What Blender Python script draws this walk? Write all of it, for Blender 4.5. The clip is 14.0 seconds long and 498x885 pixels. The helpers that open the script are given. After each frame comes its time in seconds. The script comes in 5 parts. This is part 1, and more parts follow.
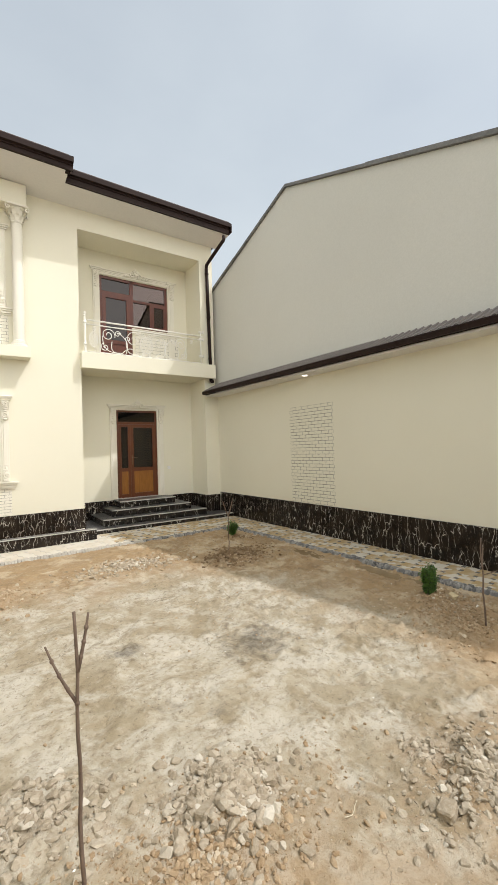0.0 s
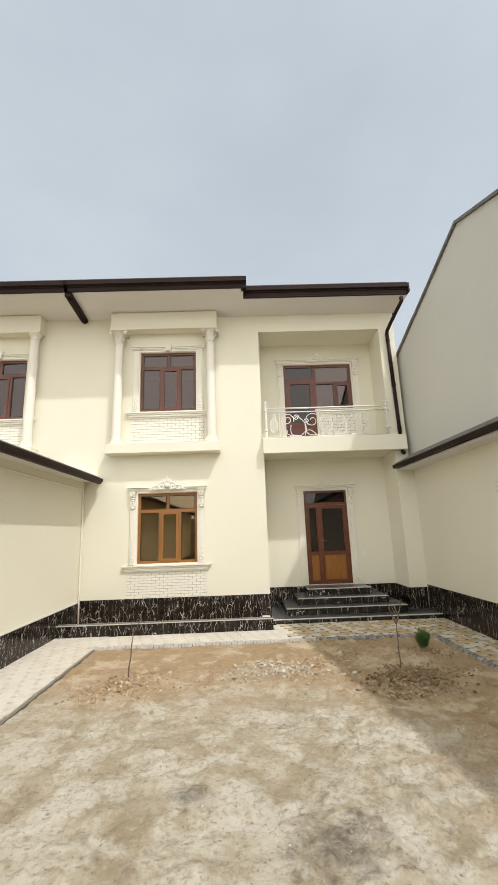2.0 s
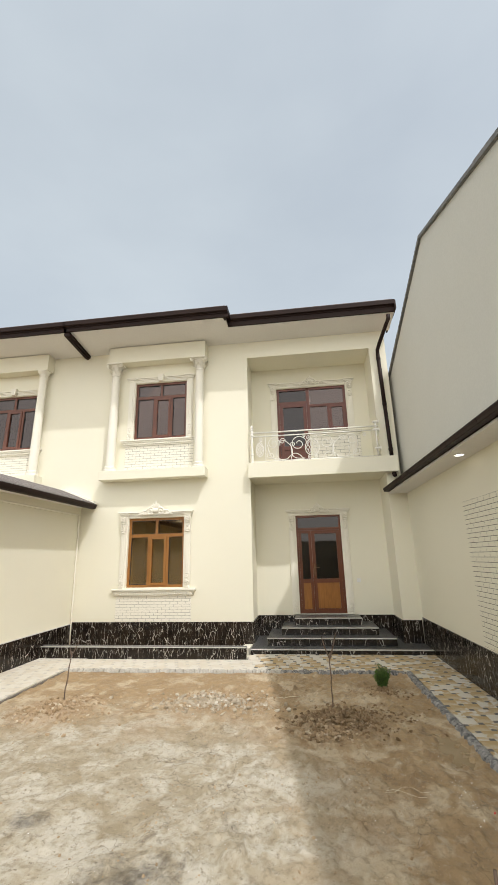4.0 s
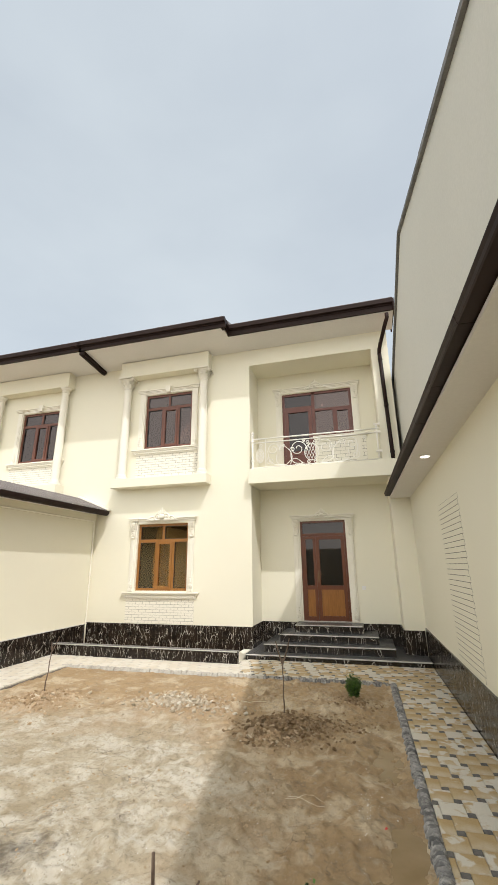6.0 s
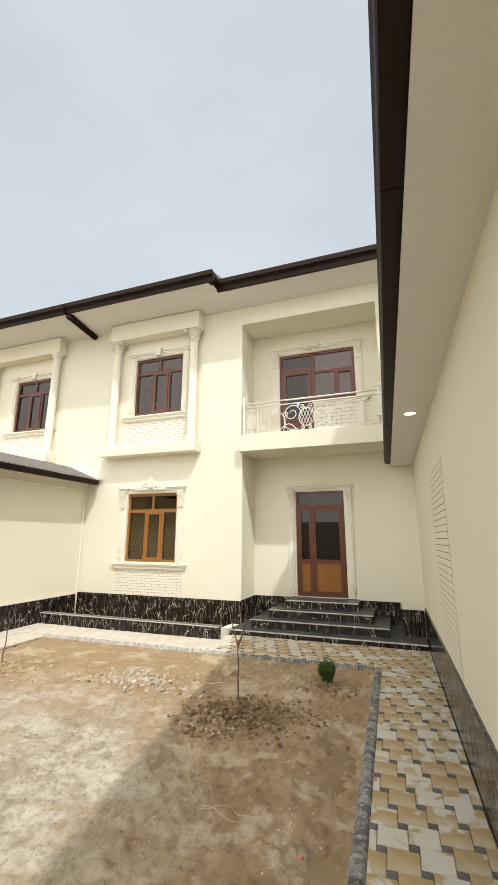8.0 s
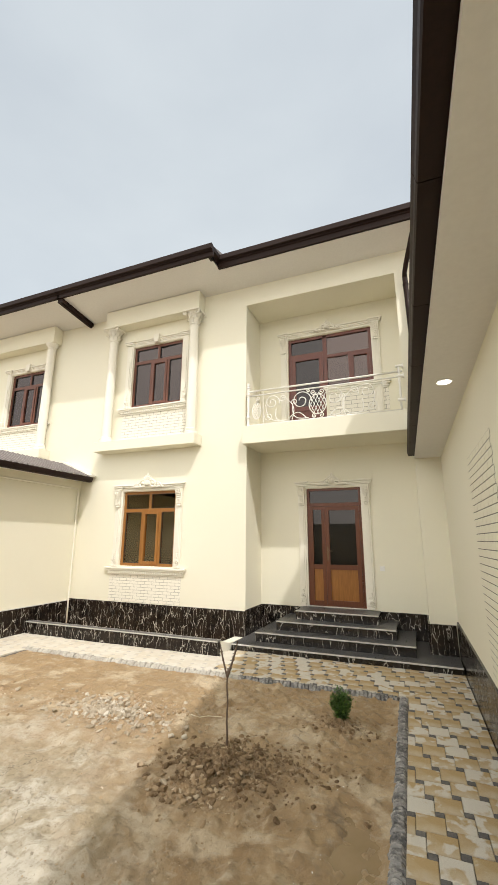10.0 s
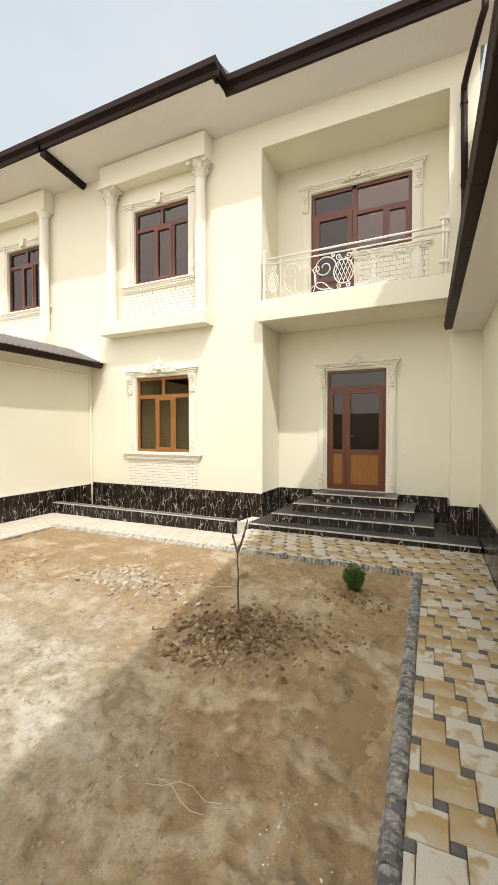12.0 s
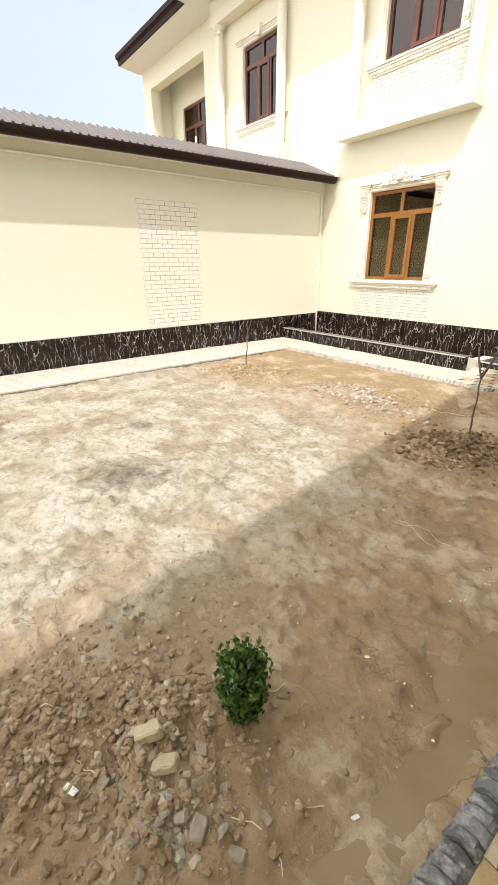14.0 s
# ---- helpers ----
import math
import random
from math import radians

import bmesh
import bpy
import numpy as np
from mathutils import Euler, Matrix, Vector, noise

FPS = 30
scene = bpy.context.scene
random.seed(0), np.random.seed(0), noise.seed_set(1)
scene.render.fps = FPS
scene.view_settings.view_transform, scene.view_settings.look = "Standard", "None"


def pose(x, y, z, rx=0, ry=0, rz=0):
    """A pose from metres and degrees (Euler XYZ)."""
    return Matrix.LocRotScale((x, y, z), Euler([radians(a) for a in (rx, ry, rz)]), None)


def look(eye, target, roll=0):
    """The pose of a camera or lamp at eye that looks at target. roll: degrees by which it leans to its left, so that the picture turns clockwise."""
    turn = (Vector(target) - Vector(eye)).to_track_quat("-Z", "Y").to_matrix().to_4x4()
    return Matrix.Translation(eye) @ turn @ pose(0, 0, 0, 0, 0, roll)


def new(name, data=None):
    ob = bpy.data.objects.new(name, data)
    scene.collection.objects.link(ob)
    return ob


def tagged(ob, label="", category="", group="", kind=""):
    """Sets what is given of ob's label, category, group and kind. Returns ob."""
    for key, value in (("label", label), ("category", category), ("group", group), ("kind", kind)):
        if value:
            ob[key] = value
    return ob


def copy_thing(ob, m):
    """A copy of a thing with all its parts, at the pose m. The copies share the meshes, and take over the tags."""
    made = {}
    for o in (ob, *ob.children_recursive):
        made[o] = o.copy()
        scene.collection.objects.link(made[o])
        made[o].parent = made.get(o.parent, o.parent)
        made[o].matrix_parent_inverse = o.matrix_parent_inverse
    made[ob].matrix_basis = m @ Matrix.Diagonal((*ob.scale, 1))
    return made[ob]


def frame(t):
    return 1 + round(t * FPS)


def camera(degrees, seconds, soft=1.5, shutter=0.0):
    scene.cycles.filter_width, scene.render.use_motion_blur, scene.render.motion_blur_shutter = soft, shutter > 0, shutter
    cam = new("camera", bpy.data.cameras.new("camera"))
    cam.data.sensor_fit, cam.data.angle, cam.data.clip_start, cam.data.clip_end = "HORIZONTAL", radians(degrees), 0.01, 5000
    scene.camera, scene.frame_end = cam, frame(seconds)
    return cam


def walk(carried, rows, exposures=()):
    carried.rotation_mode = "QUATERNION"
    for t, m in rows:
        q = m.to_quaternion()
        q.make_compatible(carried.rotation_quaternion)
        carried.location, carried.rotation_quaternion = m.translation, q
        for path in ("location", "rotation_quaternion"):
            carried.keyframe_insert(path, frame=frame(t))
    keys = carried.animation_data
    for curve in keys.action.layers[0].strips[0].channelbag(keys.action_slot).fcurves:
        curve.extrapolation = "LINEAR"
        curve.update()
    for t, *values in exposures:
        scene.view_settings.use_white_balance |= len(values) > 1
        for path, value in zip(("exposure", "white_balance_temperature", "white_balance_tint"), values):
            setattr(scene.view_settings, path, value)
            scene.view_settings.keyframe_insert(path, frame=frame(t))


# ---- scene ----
cam = camera(63.0, 14.0, soft=1.0)
PATH = [
    (0, (-0.051, -0.052, 1.673), (1.081, 1.596, 1.702), -1.7),
    (0.5, (0.2, -0.003, 1.739), (0.902, 1.864, 1.885), -2.0),
    (1, (0.592, -0.025, 1.773), (0.951, 1.923, 2.05), -2.0),
    (1.5, (0.999, 0.029, 1.777), (1.15, 1.988, 2.147), -2.0),
    (2, (1.43, 0.061, 1.788), (1.465, 2.014, 2.217), -2.0),
    (2.5, (1.856, 0.075, 1.782), (1.796, 2.017, 2.26), -1.9),
    (3, (2.255, 0.15, 1.772), (2.112, 2.079, 2.28), -1.8),
    (3.5, (2.666, 0.129, 1.77), (2.463, 2.048, 2.297), -1.5),
    (4, (3.049, 0.101, 1.774), (2.804, 2.01, 2.319), -1.3),
    (6.5, (4.553, 0.387, 1.713), (3.982, 2.215, 2.292), -0.3),
    (7, (4.745, 0.597, 1.717), (4.131, 2.423, 2.255), -0.1),
    (7.5, (4.825, 0.873, 1.729), (4.186, 2.704, 2.217), 0.1),
    (8, (4.896, 1.129, 1.715), (4.238, 2.961, 2.172), 0.2),
    (10.5, (4.78, 2.233, 1.718), (4.034, 4.029, 2.184), 0.3),
    (11, (4.775, 2.401, 1.694), (4.012, 4.209, 2.085), -0.0),
    (11.5, (4.741, 2.471, 1.648), (3.955, 4.297, 1.861), -0.1),
    (12, (4.712, 2.497, 1.594), (3.863, 4.307, 1.542), 0.0),
    (12.5, (4.698, 2.466, 1.539), (3.721, 4.178, 1.204), 0.2),
    (13, (4.669, 2.331, 1.497), (3.534, 3.877, 0.931), 0.2),
    (13.5, (4.67, 2.124, 1.479), (3.38, 3.471, 0.758), -0.0),
    (14, (4.694, 1.941, 1.48), (3.23, 3.044, 0.678), -0.4),
]
walk(cam, [(t, look(eye, target, roll)) for t, eye, target, roll in PATH], exposures=[(0, 0.09, 6640, 10.8), (1, 0.0, 6600, 10.7), (4, 0.02, 6580, 10.6), (6.5, 0.15, 6660, 10.8), (11.5, 0.25, 6850, 11.5), (12.5, 0.40, 6850, 12), (13.2, 0.50, 6700, 12.5), (14, 0.52, 6650, 12.5)])

# ---- world and sun ----
TO_SUN = Vector((0.97, -1.05, 2.05)).normalized()
SUN_ELEVATION = math.asin(TO_SUN.z)
world = bpy.data.worlds.new("hazy_sky")
scene.world = world
world.use_nodes = True
wn, wl = world.node_tree.nodes, world.node_tree.links
wn.clear()
sky = wn.new("ShaderNodeTexSky")
sky.sky_type = "NISHITA"
sky.sun_disc = False
sky.sun_elevation = SUN_ELEVATION
sky.sun_rotation = radians(137)
sky.air_density = 1.0
sky.dust_density = 3.0
sky.ozone_density = 1.0
# a thin even veil of high haze over the blue
veil_coord = wn.new("ShaderNodeTexCoord")
veil_map = wn.new("ShaderNodeMapping")
veil_map.inputs["Scale"].default_value = (1.0, 1.0, 2.2)
veil_noise = wn.new("ShaderNodeTexNoise")
veil_noise.inputs["Scale"].default_value = 1.6
veil_noise.inputs["Detail"].default_value = 5.0
veil_ramp = wn.new("ShaderNodeMapRange")
veil_ramp.inputs["From Min"].default_value = 0.3
veil_ramp.inputs["From Max"].default_value = 0.75
veil_ramp.inputs["To Min"].default_value = 0.6
veil_ramp.inputs["To Max"].default_value = 0.8
veil_mix = wn.new("ShaderNodeMix")
veil_mix.data_type = "RGBA"
SKY_STRENGTH = 0.12
# warm bright patch added to the sky behind the view to lift shaded walls
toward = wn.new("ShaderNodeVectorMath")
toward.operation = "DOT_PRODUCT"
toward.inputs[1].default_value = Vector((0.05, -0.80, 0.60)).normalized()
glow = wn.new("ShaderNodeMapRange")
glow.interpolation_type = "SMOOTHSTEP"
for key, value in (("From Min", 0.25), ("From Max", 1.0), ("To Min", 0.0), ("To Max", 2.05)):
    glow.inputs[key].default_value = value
rear_fill = wn.new("ShaderNodeVectorMath")
rear_fill.operation = "SCALE"
rear_fill.inputs[0].default_value = (6.9, 6.5, 5.8)
haze_and_fill = wn.new("ShaderNodeVectorMath")
haze_and_fill.operation = "ADD"
haze_and_fill.inputs[1].default_value = (6.1, 6.8, 7.2)
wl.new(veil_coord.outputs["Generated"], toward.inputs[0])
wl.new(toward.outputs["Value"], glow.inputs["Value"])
wl.new(glow.outputs["Result"], rear_fill.inputs["Scale"])
wl.new(rear_fill.outputs["Vector"], haze_and_fill.inputs[0])
wl.new(haze_and_fill.outputs["Vector"], veil_mix.inputs[7])
background = wn.new("ShaderNodeBackground")
background.inputs["Strength"].default_value = SKY_STRENGTH
world_out = wn.new("ShaderNodeOutputWorld")
wl.new(veil_coord.outputs["Generated"], veil_map.inputs["Vector"])
wl.new(veil_map.outputs["Vector"], veil_noise.inputs["Vector"])
wl.new(veil_noise.outputs["Fac"], veil_ramp.inputs["Value"])
wl.new(veil_ramp.outputs["Result"], veil_mix.inputs[0])
wl.new(sky.outputs["Color"], veil_mix.inputs[6])
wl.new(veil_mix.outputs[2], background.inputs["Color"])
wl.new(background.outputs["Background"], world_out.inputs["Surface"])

sun_data = bpy.data.lights.new("sun", "SUN")
sun_data.energy = 2.3
sun_data.angle = radians(0.9)
sun_data.color = (0.985, 0.985, 1.0)
sun = new("sun", sun_data)
sun.matrix_world = look(TO_SUN * 40, (0, 0, 0))


# ---- materials ----
def nodes_of(name):
    m = bpy.data.materials.new(name)
    m.use_nodes = True
    nt = m.node_tree
    return m, nt.nodes, nt.links, nt.nodes["Principled BSDF"]


def mix_colour(n, l, fac, a, b, blend="MIX"):
    mx = n.new("ShaderNodeMix")
    mx.data_type = "RGBA"
    mx.blend_type = blend
    for socket, value in ((mx.inputs[0], fac), (mx.inputs[6], a), (mx.inputs[7], b)):
        if isinstance(value, (tuple, list)):
            socket.default_value = (*value, 1)
        elif isinstance(value, (int, float)):
            socket.default_value = value
        else:
            l.new(value, socket)
    return mx.outputs[2]


def noise_node(n, l, vec, scale, detail=4, rough=0.55, distortion=0.0):
    t = n.new("ShaderNodeTexNoise")
    t.inputs["Scale"].default_value = scale
    t.inputs["Detail"].default_value = detail
    t.inputs["Roughness"].default_value = rough
    t.inputs["Distortion"].default_value = distortion
    if vec is not None:
        l.new(vec, t.inputs["Vector"])
    return t.outputs["Fac"]


def span(n, l, value, a, b, c=0.0, d=1.0):
    r = n.new("ShaderNodeMapRange")
    for key, v in (("From Min", a), ("From Max", b), ("To Min", c), ("To Max", d)):
        r.inputs[key].default_value = v
    l.new(value, r.inputs["Value"])
    return r.outputs["Result"]


def coords(n, l, scale=(1, 1, 1), random_shift=False):
    tc = n.new("ShaderNodeTexCoord")
    mp = n.new("ShaderNodeMapping")
    mp.inputs["Scale"].default_value = scale
    l.new(tc.outputs["Object"], mp.inputs["Vector"])
    if not random_shift:
        return mp.outputs["Vector"]
    info = n.new("ShaderNodeObjectInfo")
    times = n.new("ShaderNodeMath")
    times.operation = "MULTIPLY"
    times.inputs[1].default_value = 37.0
    l.new(info.outputs["Random"], times.inputs[0])
    add = n.new("ShaderNodeVectorMath")
    add.operation = "ADD"
    l.new(mp.outputs["Vector"], add.inputs[0])
    l.new(times.outputs[0], add.inputs[1])
    return add.outputs[0]


def bump_to(n, l, bsdf, height, strength, distance):
    b = n.new("ShaderNodeBump")
    b.inputs["Strength"].default_value = strength
    b.inputs["Distance"].default_value = distance
    l.new(height, b.inputs["Height"])
    l.new(b.outputs["Normal"], bsdf.inputs["Normal"])


def surface(name, dark, light, rough=0.7, broad=0.8, fine=30.0, bump=0.2, distance=0.004, metallic=0.0, specular=0.5, shift=False, stretch=(1, 1, 1)):
    """A two-scale surface: broad stains and fine grain between two tones."""
    m, n, l, p = nodes_of(name)
    v = coords(n, l, stretch, shift)
    big = noise_node(n, l, v, broad, 5)
    small = noise_node(n, l, v, fine, 6, 0.65)
    both = n.new("ShaderNodeMath")
    both.operation = "MULTIPLY_ADD"
    both.inputs[1].default_value = 0.55
    l.new(big, both.inputs[0])
    half = span(n, l, small, 0.2, 0.8, 0.0, 0.45)
    l.new(half, both.inputs[2])
    fac = span(n, l, both.outputs[0], 0.25, 0.75)
    l.new(mix_colour(n, l, fac, dark, light), p.inputs["Base Color"])
    l.new(span(n, l, small, 0.2, 0.8, rough - 0.07, min(1.0, rough + 0.07)), p.inputs["Roughness"])
    p.inputs["Metallic"].default_value = metallic
    p.inputs["Specular IOR Level"].default_value = specular
    bump_to(n, l, p, small, bump, distance)
    return m


CREAM = surface("cream_plaster", (0.765, 0.728, 0.585), (0.81, 0.778, 0.645), 0.8, 0.5, 90.0, 0.12, 0.002, specular=0.25)
TRIM = surface("pale_moulding", (0.775, 0.74, 0.63), (0.835, 0.80, 0.70), 0.62, 1.2, 60.0, 0.1, 0.002, specular=0.35)
GABLE = surface("grey_cream_render", (0.60, 0.59, 0.525), (0.68, 0.665, 0.60), 0.88, 0.35, 40.0, 0.2, 0.003, specular=0.2)
SOFFIT = surface("white_soffit", (0.70, 0.685, 0.66), (0.77, 0.755, 0.73), 0.6, 0.6, 25.0, 0.05, 0.002, specular=0.3)
DARK_GROUT = surface("dark_grey_joint", (0.13, 0.12, 0.10), (0.20, 0.185, 0.155), 0.9, 3.0, 80.0, 0.2, 0.002)
HANDLE_BRONZE = surface("dull_bronze", (0.16, 0.10, 0.06), (0.24, 0.16, 0.10), 0.4, 5.0, 90.0, 0.05, 0.001, metallic=1.0)
GROUT = surface("grey_grout", (0.27, 0.25, 0.205), (0.36, 0.335, 0.28), 0.9, 3.0, 80.0, 0.2, 0.002)
BROWN_METAL = surface("dark_brown_metal", (0.016, 0.0085, 0.0068), (0.027, 0.0145, 0.0118), 0.5, 1.5, 50.0, 0.05, 0.001, specular=0.14)
ROOF_METAL = surface("brown_grey_roof_sheet", (0.135, 0.115, 0.105), (0.185, 0.16, 0.148), 0.42, 1.3, 40.0, 0.08, 0.001, specular=0.5)
COPING = surface("weathered_coping", (0.10, 0.10, 0.095), (0.24, 0.235, 0.22), 0.75, 2.0, 25.0, 0.3, 0.004)
WHITE_METAL = surface("cream_enamel", (0.80, 0.775, 0.70), (0.85, 0.83, 0.77), 0.35, 3.0, 60.0, 0.05, 0.001)
STEP_TOP = surface("dark_grey_step_slab", (0.045, 0.045, 0.047), (0.105, 0.103, 0.10), 0.3, 2.5, 40.0, 0.08, 0.001)
STEP_LINE = surface("pale_step_edge", (0.52, 0.50, 0.46), (0.64, 0.62, 0.58), 0.5, 4.0, 60.0, 0.1, 0.001)
DUSTY_KERB = surface("dusty_kerb_stone", (0.30, 0.28, 0.24), (0.55, 0.525, 0.465), 0.9, 9.0, 60.0, 0.5, 0.006, specular=0.15)
MORTAR = surface("paving_bed", (0.13, 0.115, 0.095), (0.22, 0.195, 0.16), 0.95, 4.0, 60.0, 0.4, 0.004)
SMALL_PAVER = surface("dark_grey_paver", (0.07, 0.066, 0.064), (0.17, 0.158, 0.145), 0.85, 10.0, 70.0, 0.35, 0.003, shift=True)
BARK = surface("sapling_bark", (0.085, 0.055, 0.038), (0.19, 0.135, 0.10), 0.85, 8.0, 90.0, 0.5, 0.003, stretch=(1, 1, 0.3))
STONE = surface("tan_stone", (0.40, 0.32, 0.19), (0.62, 0.53, 0.36), 0.9, 9.0, 70.0, 0.5, 0.006, specular=0.2)
STRAW = surface("dry_straw", (0.55, 0.48, 0.34), (0.74, 0.68, 0.55), 0.8, 9.0, 80.0, 0.2, 0.002)
LITTER = surface("white_litter", (0.75, 0.74, 0.71), (0.85, 0.84, 0.81), 0.6, 9.0, 60.0, 0.1, 0.002)
RED_SCRAP = surface("red_scrap", (0.55, 0.05, 0.04), (0.65, 0.08, 0.07), 0.5, 9.0, 60.0, 0.1, 0.002)
ROOM = surface("room_plaster", (0.50, 0.44, 0.33), (0.58, 0.52, 0.40), 0.85, 0.6, 30.0, 0.1, 0.002)
SWITCH_WHITE = surface("white_plastic", (0.78, 0.77, 0.74), (0.82, 0.81, 0.78), 0.35, 5.0, 50.0, 0.02, 0.001)
DARK_RUBBER = surface("dark_gasket", (0.015, 0.014, 0.013), (0.03, 0.028, 0.026), 0.5, 5.0, 50.0, 0.05, 0.001)


def clod_material(name, dark, mid, light):
    """Broken earth: every lump its own tone."""
    m, n, l, p = nodes_of(name)
    v = coords(n, l)
    geo = n.new("ShaderNodeNewGeometry")
    grain = noise_node(n, l, v, 55.0, 6, 0.7)
    c = mix_colour(n, l, span(n, l, geo.outputs["Random Per Island"], 0.1, 0.95), dark, mid)
    c = mix_colour(n, l, span(n, l, geo.outputs["Random Per Island"], 0.86, 0.96), c, light)
    c = mix_colour(n, l, span(n, l, grain, 0.45, 0.75, 0.0, 0.5), c, light)
    l.new(c, p.inputs["Base Color"])
    p.inputs["Roughness"].default_value = 0.96
    p.inputs["Specular IOR Level"].default_value = 0.15
    bump_to(n, l, p, grain, 0.8, 0.01)
    return m


def kerb_material():
    """Split grey stone: some stones dark, some pale, with chalky high spots."""
    m, n, l, p = nodes_of("grey_kerb_stone")
    v = coords(n, l, (1, 1, 1), True)
    info = n.new("ShaderNodeObjectInfo")
    chip = noise_node(n, l, v, 24.0, 5, 0.6)
    grain = noise_node(n, l, v, 90.0, 5, 0.7)
    c = mix_colour(n, l, span(n, l, info.outputs["Random"], 0.1, 0.9), (0.11, 0.11, 0.11), (0.27, 0.265, 0.255))
    c = mix_colour(n, l, span(n, l, chip, 0.46, 0.66, 0.0, 0.8), c, (0.46, 0.445, 0.42))
    c = mix_colour(n, l, span(n, l, grain, 0.45, 0.30, 0.0, 0.6), c, (0.03, 0.03, 0.03))
    l.new(c, p.inputs["Base Color"])
    p.inputs["Roughness"].default_value = 0.85
    p.inputs["Specular IOR Level"].default_value = 0.2
    bump_to(n, l, p, chip, 0.6, 0.008)
    return m


KERB = kerb_material()
CLOD = clod_material("dry_clod", (0.30, 0.205, 0.115), (0.43, 0.32, 0.20), (0.53, 0.445, 0.33))
DAMP_CLOD = clod_material("damp_clod", (0.14, 0.09, 0.05), (0.26, 0.178, 0.102), (0.42, 0.325, 0.215))
PALE_CLOD = clod_material("pale_clod", (0.32, 0.262, 0.185), (0.46, 0.395, 0.30), (0.58, 0.53, 0.44))


def wood(name, dark, light, rough):
    m, n, l, p = nodes_of(name)
    v = coords(n, l, (14, 14, 1.1), False)
    grain = noise_node(n, l, v, 3.0, 7, 0.6, 0.8)
    broad = noise_node(n, l, coords(n, l), 1.6, 3)
    c = mix_colour(n, l, span(n, l, grain, 0.3, 0.7), dark, light)
    c = mix_colour(n, l, span(n, l, broad, 0.3, 0.8, 0.0, 0.25), c, tuple(a * 0.6 for a in dark))
    l.new(c, p.inputs["Base Color"])
    l.new(span(n, l, grain, 0.2, 0.8, rough - 0.05, rough + 0.1), p.inputs["Roughness"])
    bump_to(n, l, p, grain, 0.08, 0.001)
    return m


OAK = wood("golden_oak_film", (0.24, 0.095, 0.018), (0.36, 0.16, 0.036), 0.38)
PANEL_OAK = wood("amber_door_panel", (0.23, 0.085, 0.012), (0.35, 0.145, 0.027), 0.36)
RED_BROWN = wood("red_brown_film", (0.115, 0.032, 0.020), (0.175, 0.055, 0.034), 0.36)
DOOR_FILM = wood("mahogany_door_film", (0.10, 0.025, 0.007), (0.165, 0.047, 0.013), 0.36)
DARK_BROWN = wood("brown_window_film", (0.115, 0.036, 0.020), (0.175, 0.062, 0.034), 0.36)


def marble():
    m, n, l, p = nodes_of("black_veined_marble")
    v = coords(n, l, (1, 1, 1), True)
    stretch = n.new("ShaderNodeMapping")
    stretch.inputs["Scale"].default_value = (1.0, 1.0, 0.30)
    l.new(v, stretch.inputs["Vector"])
    s = stretch.outputs["Vector"]
    warp = noise_node(n, l, s, 5.0, 3, 0.5)
    veins = noise_node(n, l, s, 5.2, 4.0, 0.45, 0.35)
    thin = noise_node(n, l, s, 9.0, 4.0, 0.5, 0.4)

    def ridge(value, half):
        d = n.new("ShaderNodeMath")
        d.operation = "SUBTRACT"
        d.inputs[1].default_value = 0.5
        l.new(value, d.inputs[0])
        a = n.new("ShaderNodeMath")
        a.operation = "ABSOLUTE"
        l.new(d.outputs[0], a.inputs[0])
        return span(n, l, a.outputs[0], 0.0, half, 1.0, 0.0)

    one = ridge(veins, 0.0085)
    two = ridge(thin, 0.006)
    gate = span(n, l, warp, 0.46, 0.58, 0.0, 1.0)
    g = n.new("ShaderNodeMath")
    g.operation = "MULTIPLY"
    l.new(two, g.inputs[0])
    l.new(gate, g.inputs[1])
    c = mix_colour(n, l, span(n, l, warp, 0.35, 0.7), (0.010, 0.008, 0.007), (0.022, 0.017, 0.014))
    c = mix_colour(n, l, g.outputs[0], c, (0.30, 0.27, 0.23))
    c = mix_colour(n, l, one, c, (0.55, 0.52, 0.46))
    l.new(c, p.inputs["Base Color"])
    p.inputs["Roughness"].default_value = 0.16
    l.new(span(n, l, noise_node(n, l, v, 8.0, 5), 0.3, 0.7, 0.1, 0.32), p.inputs["Roughness"])
    return m


MARBLE = marble()


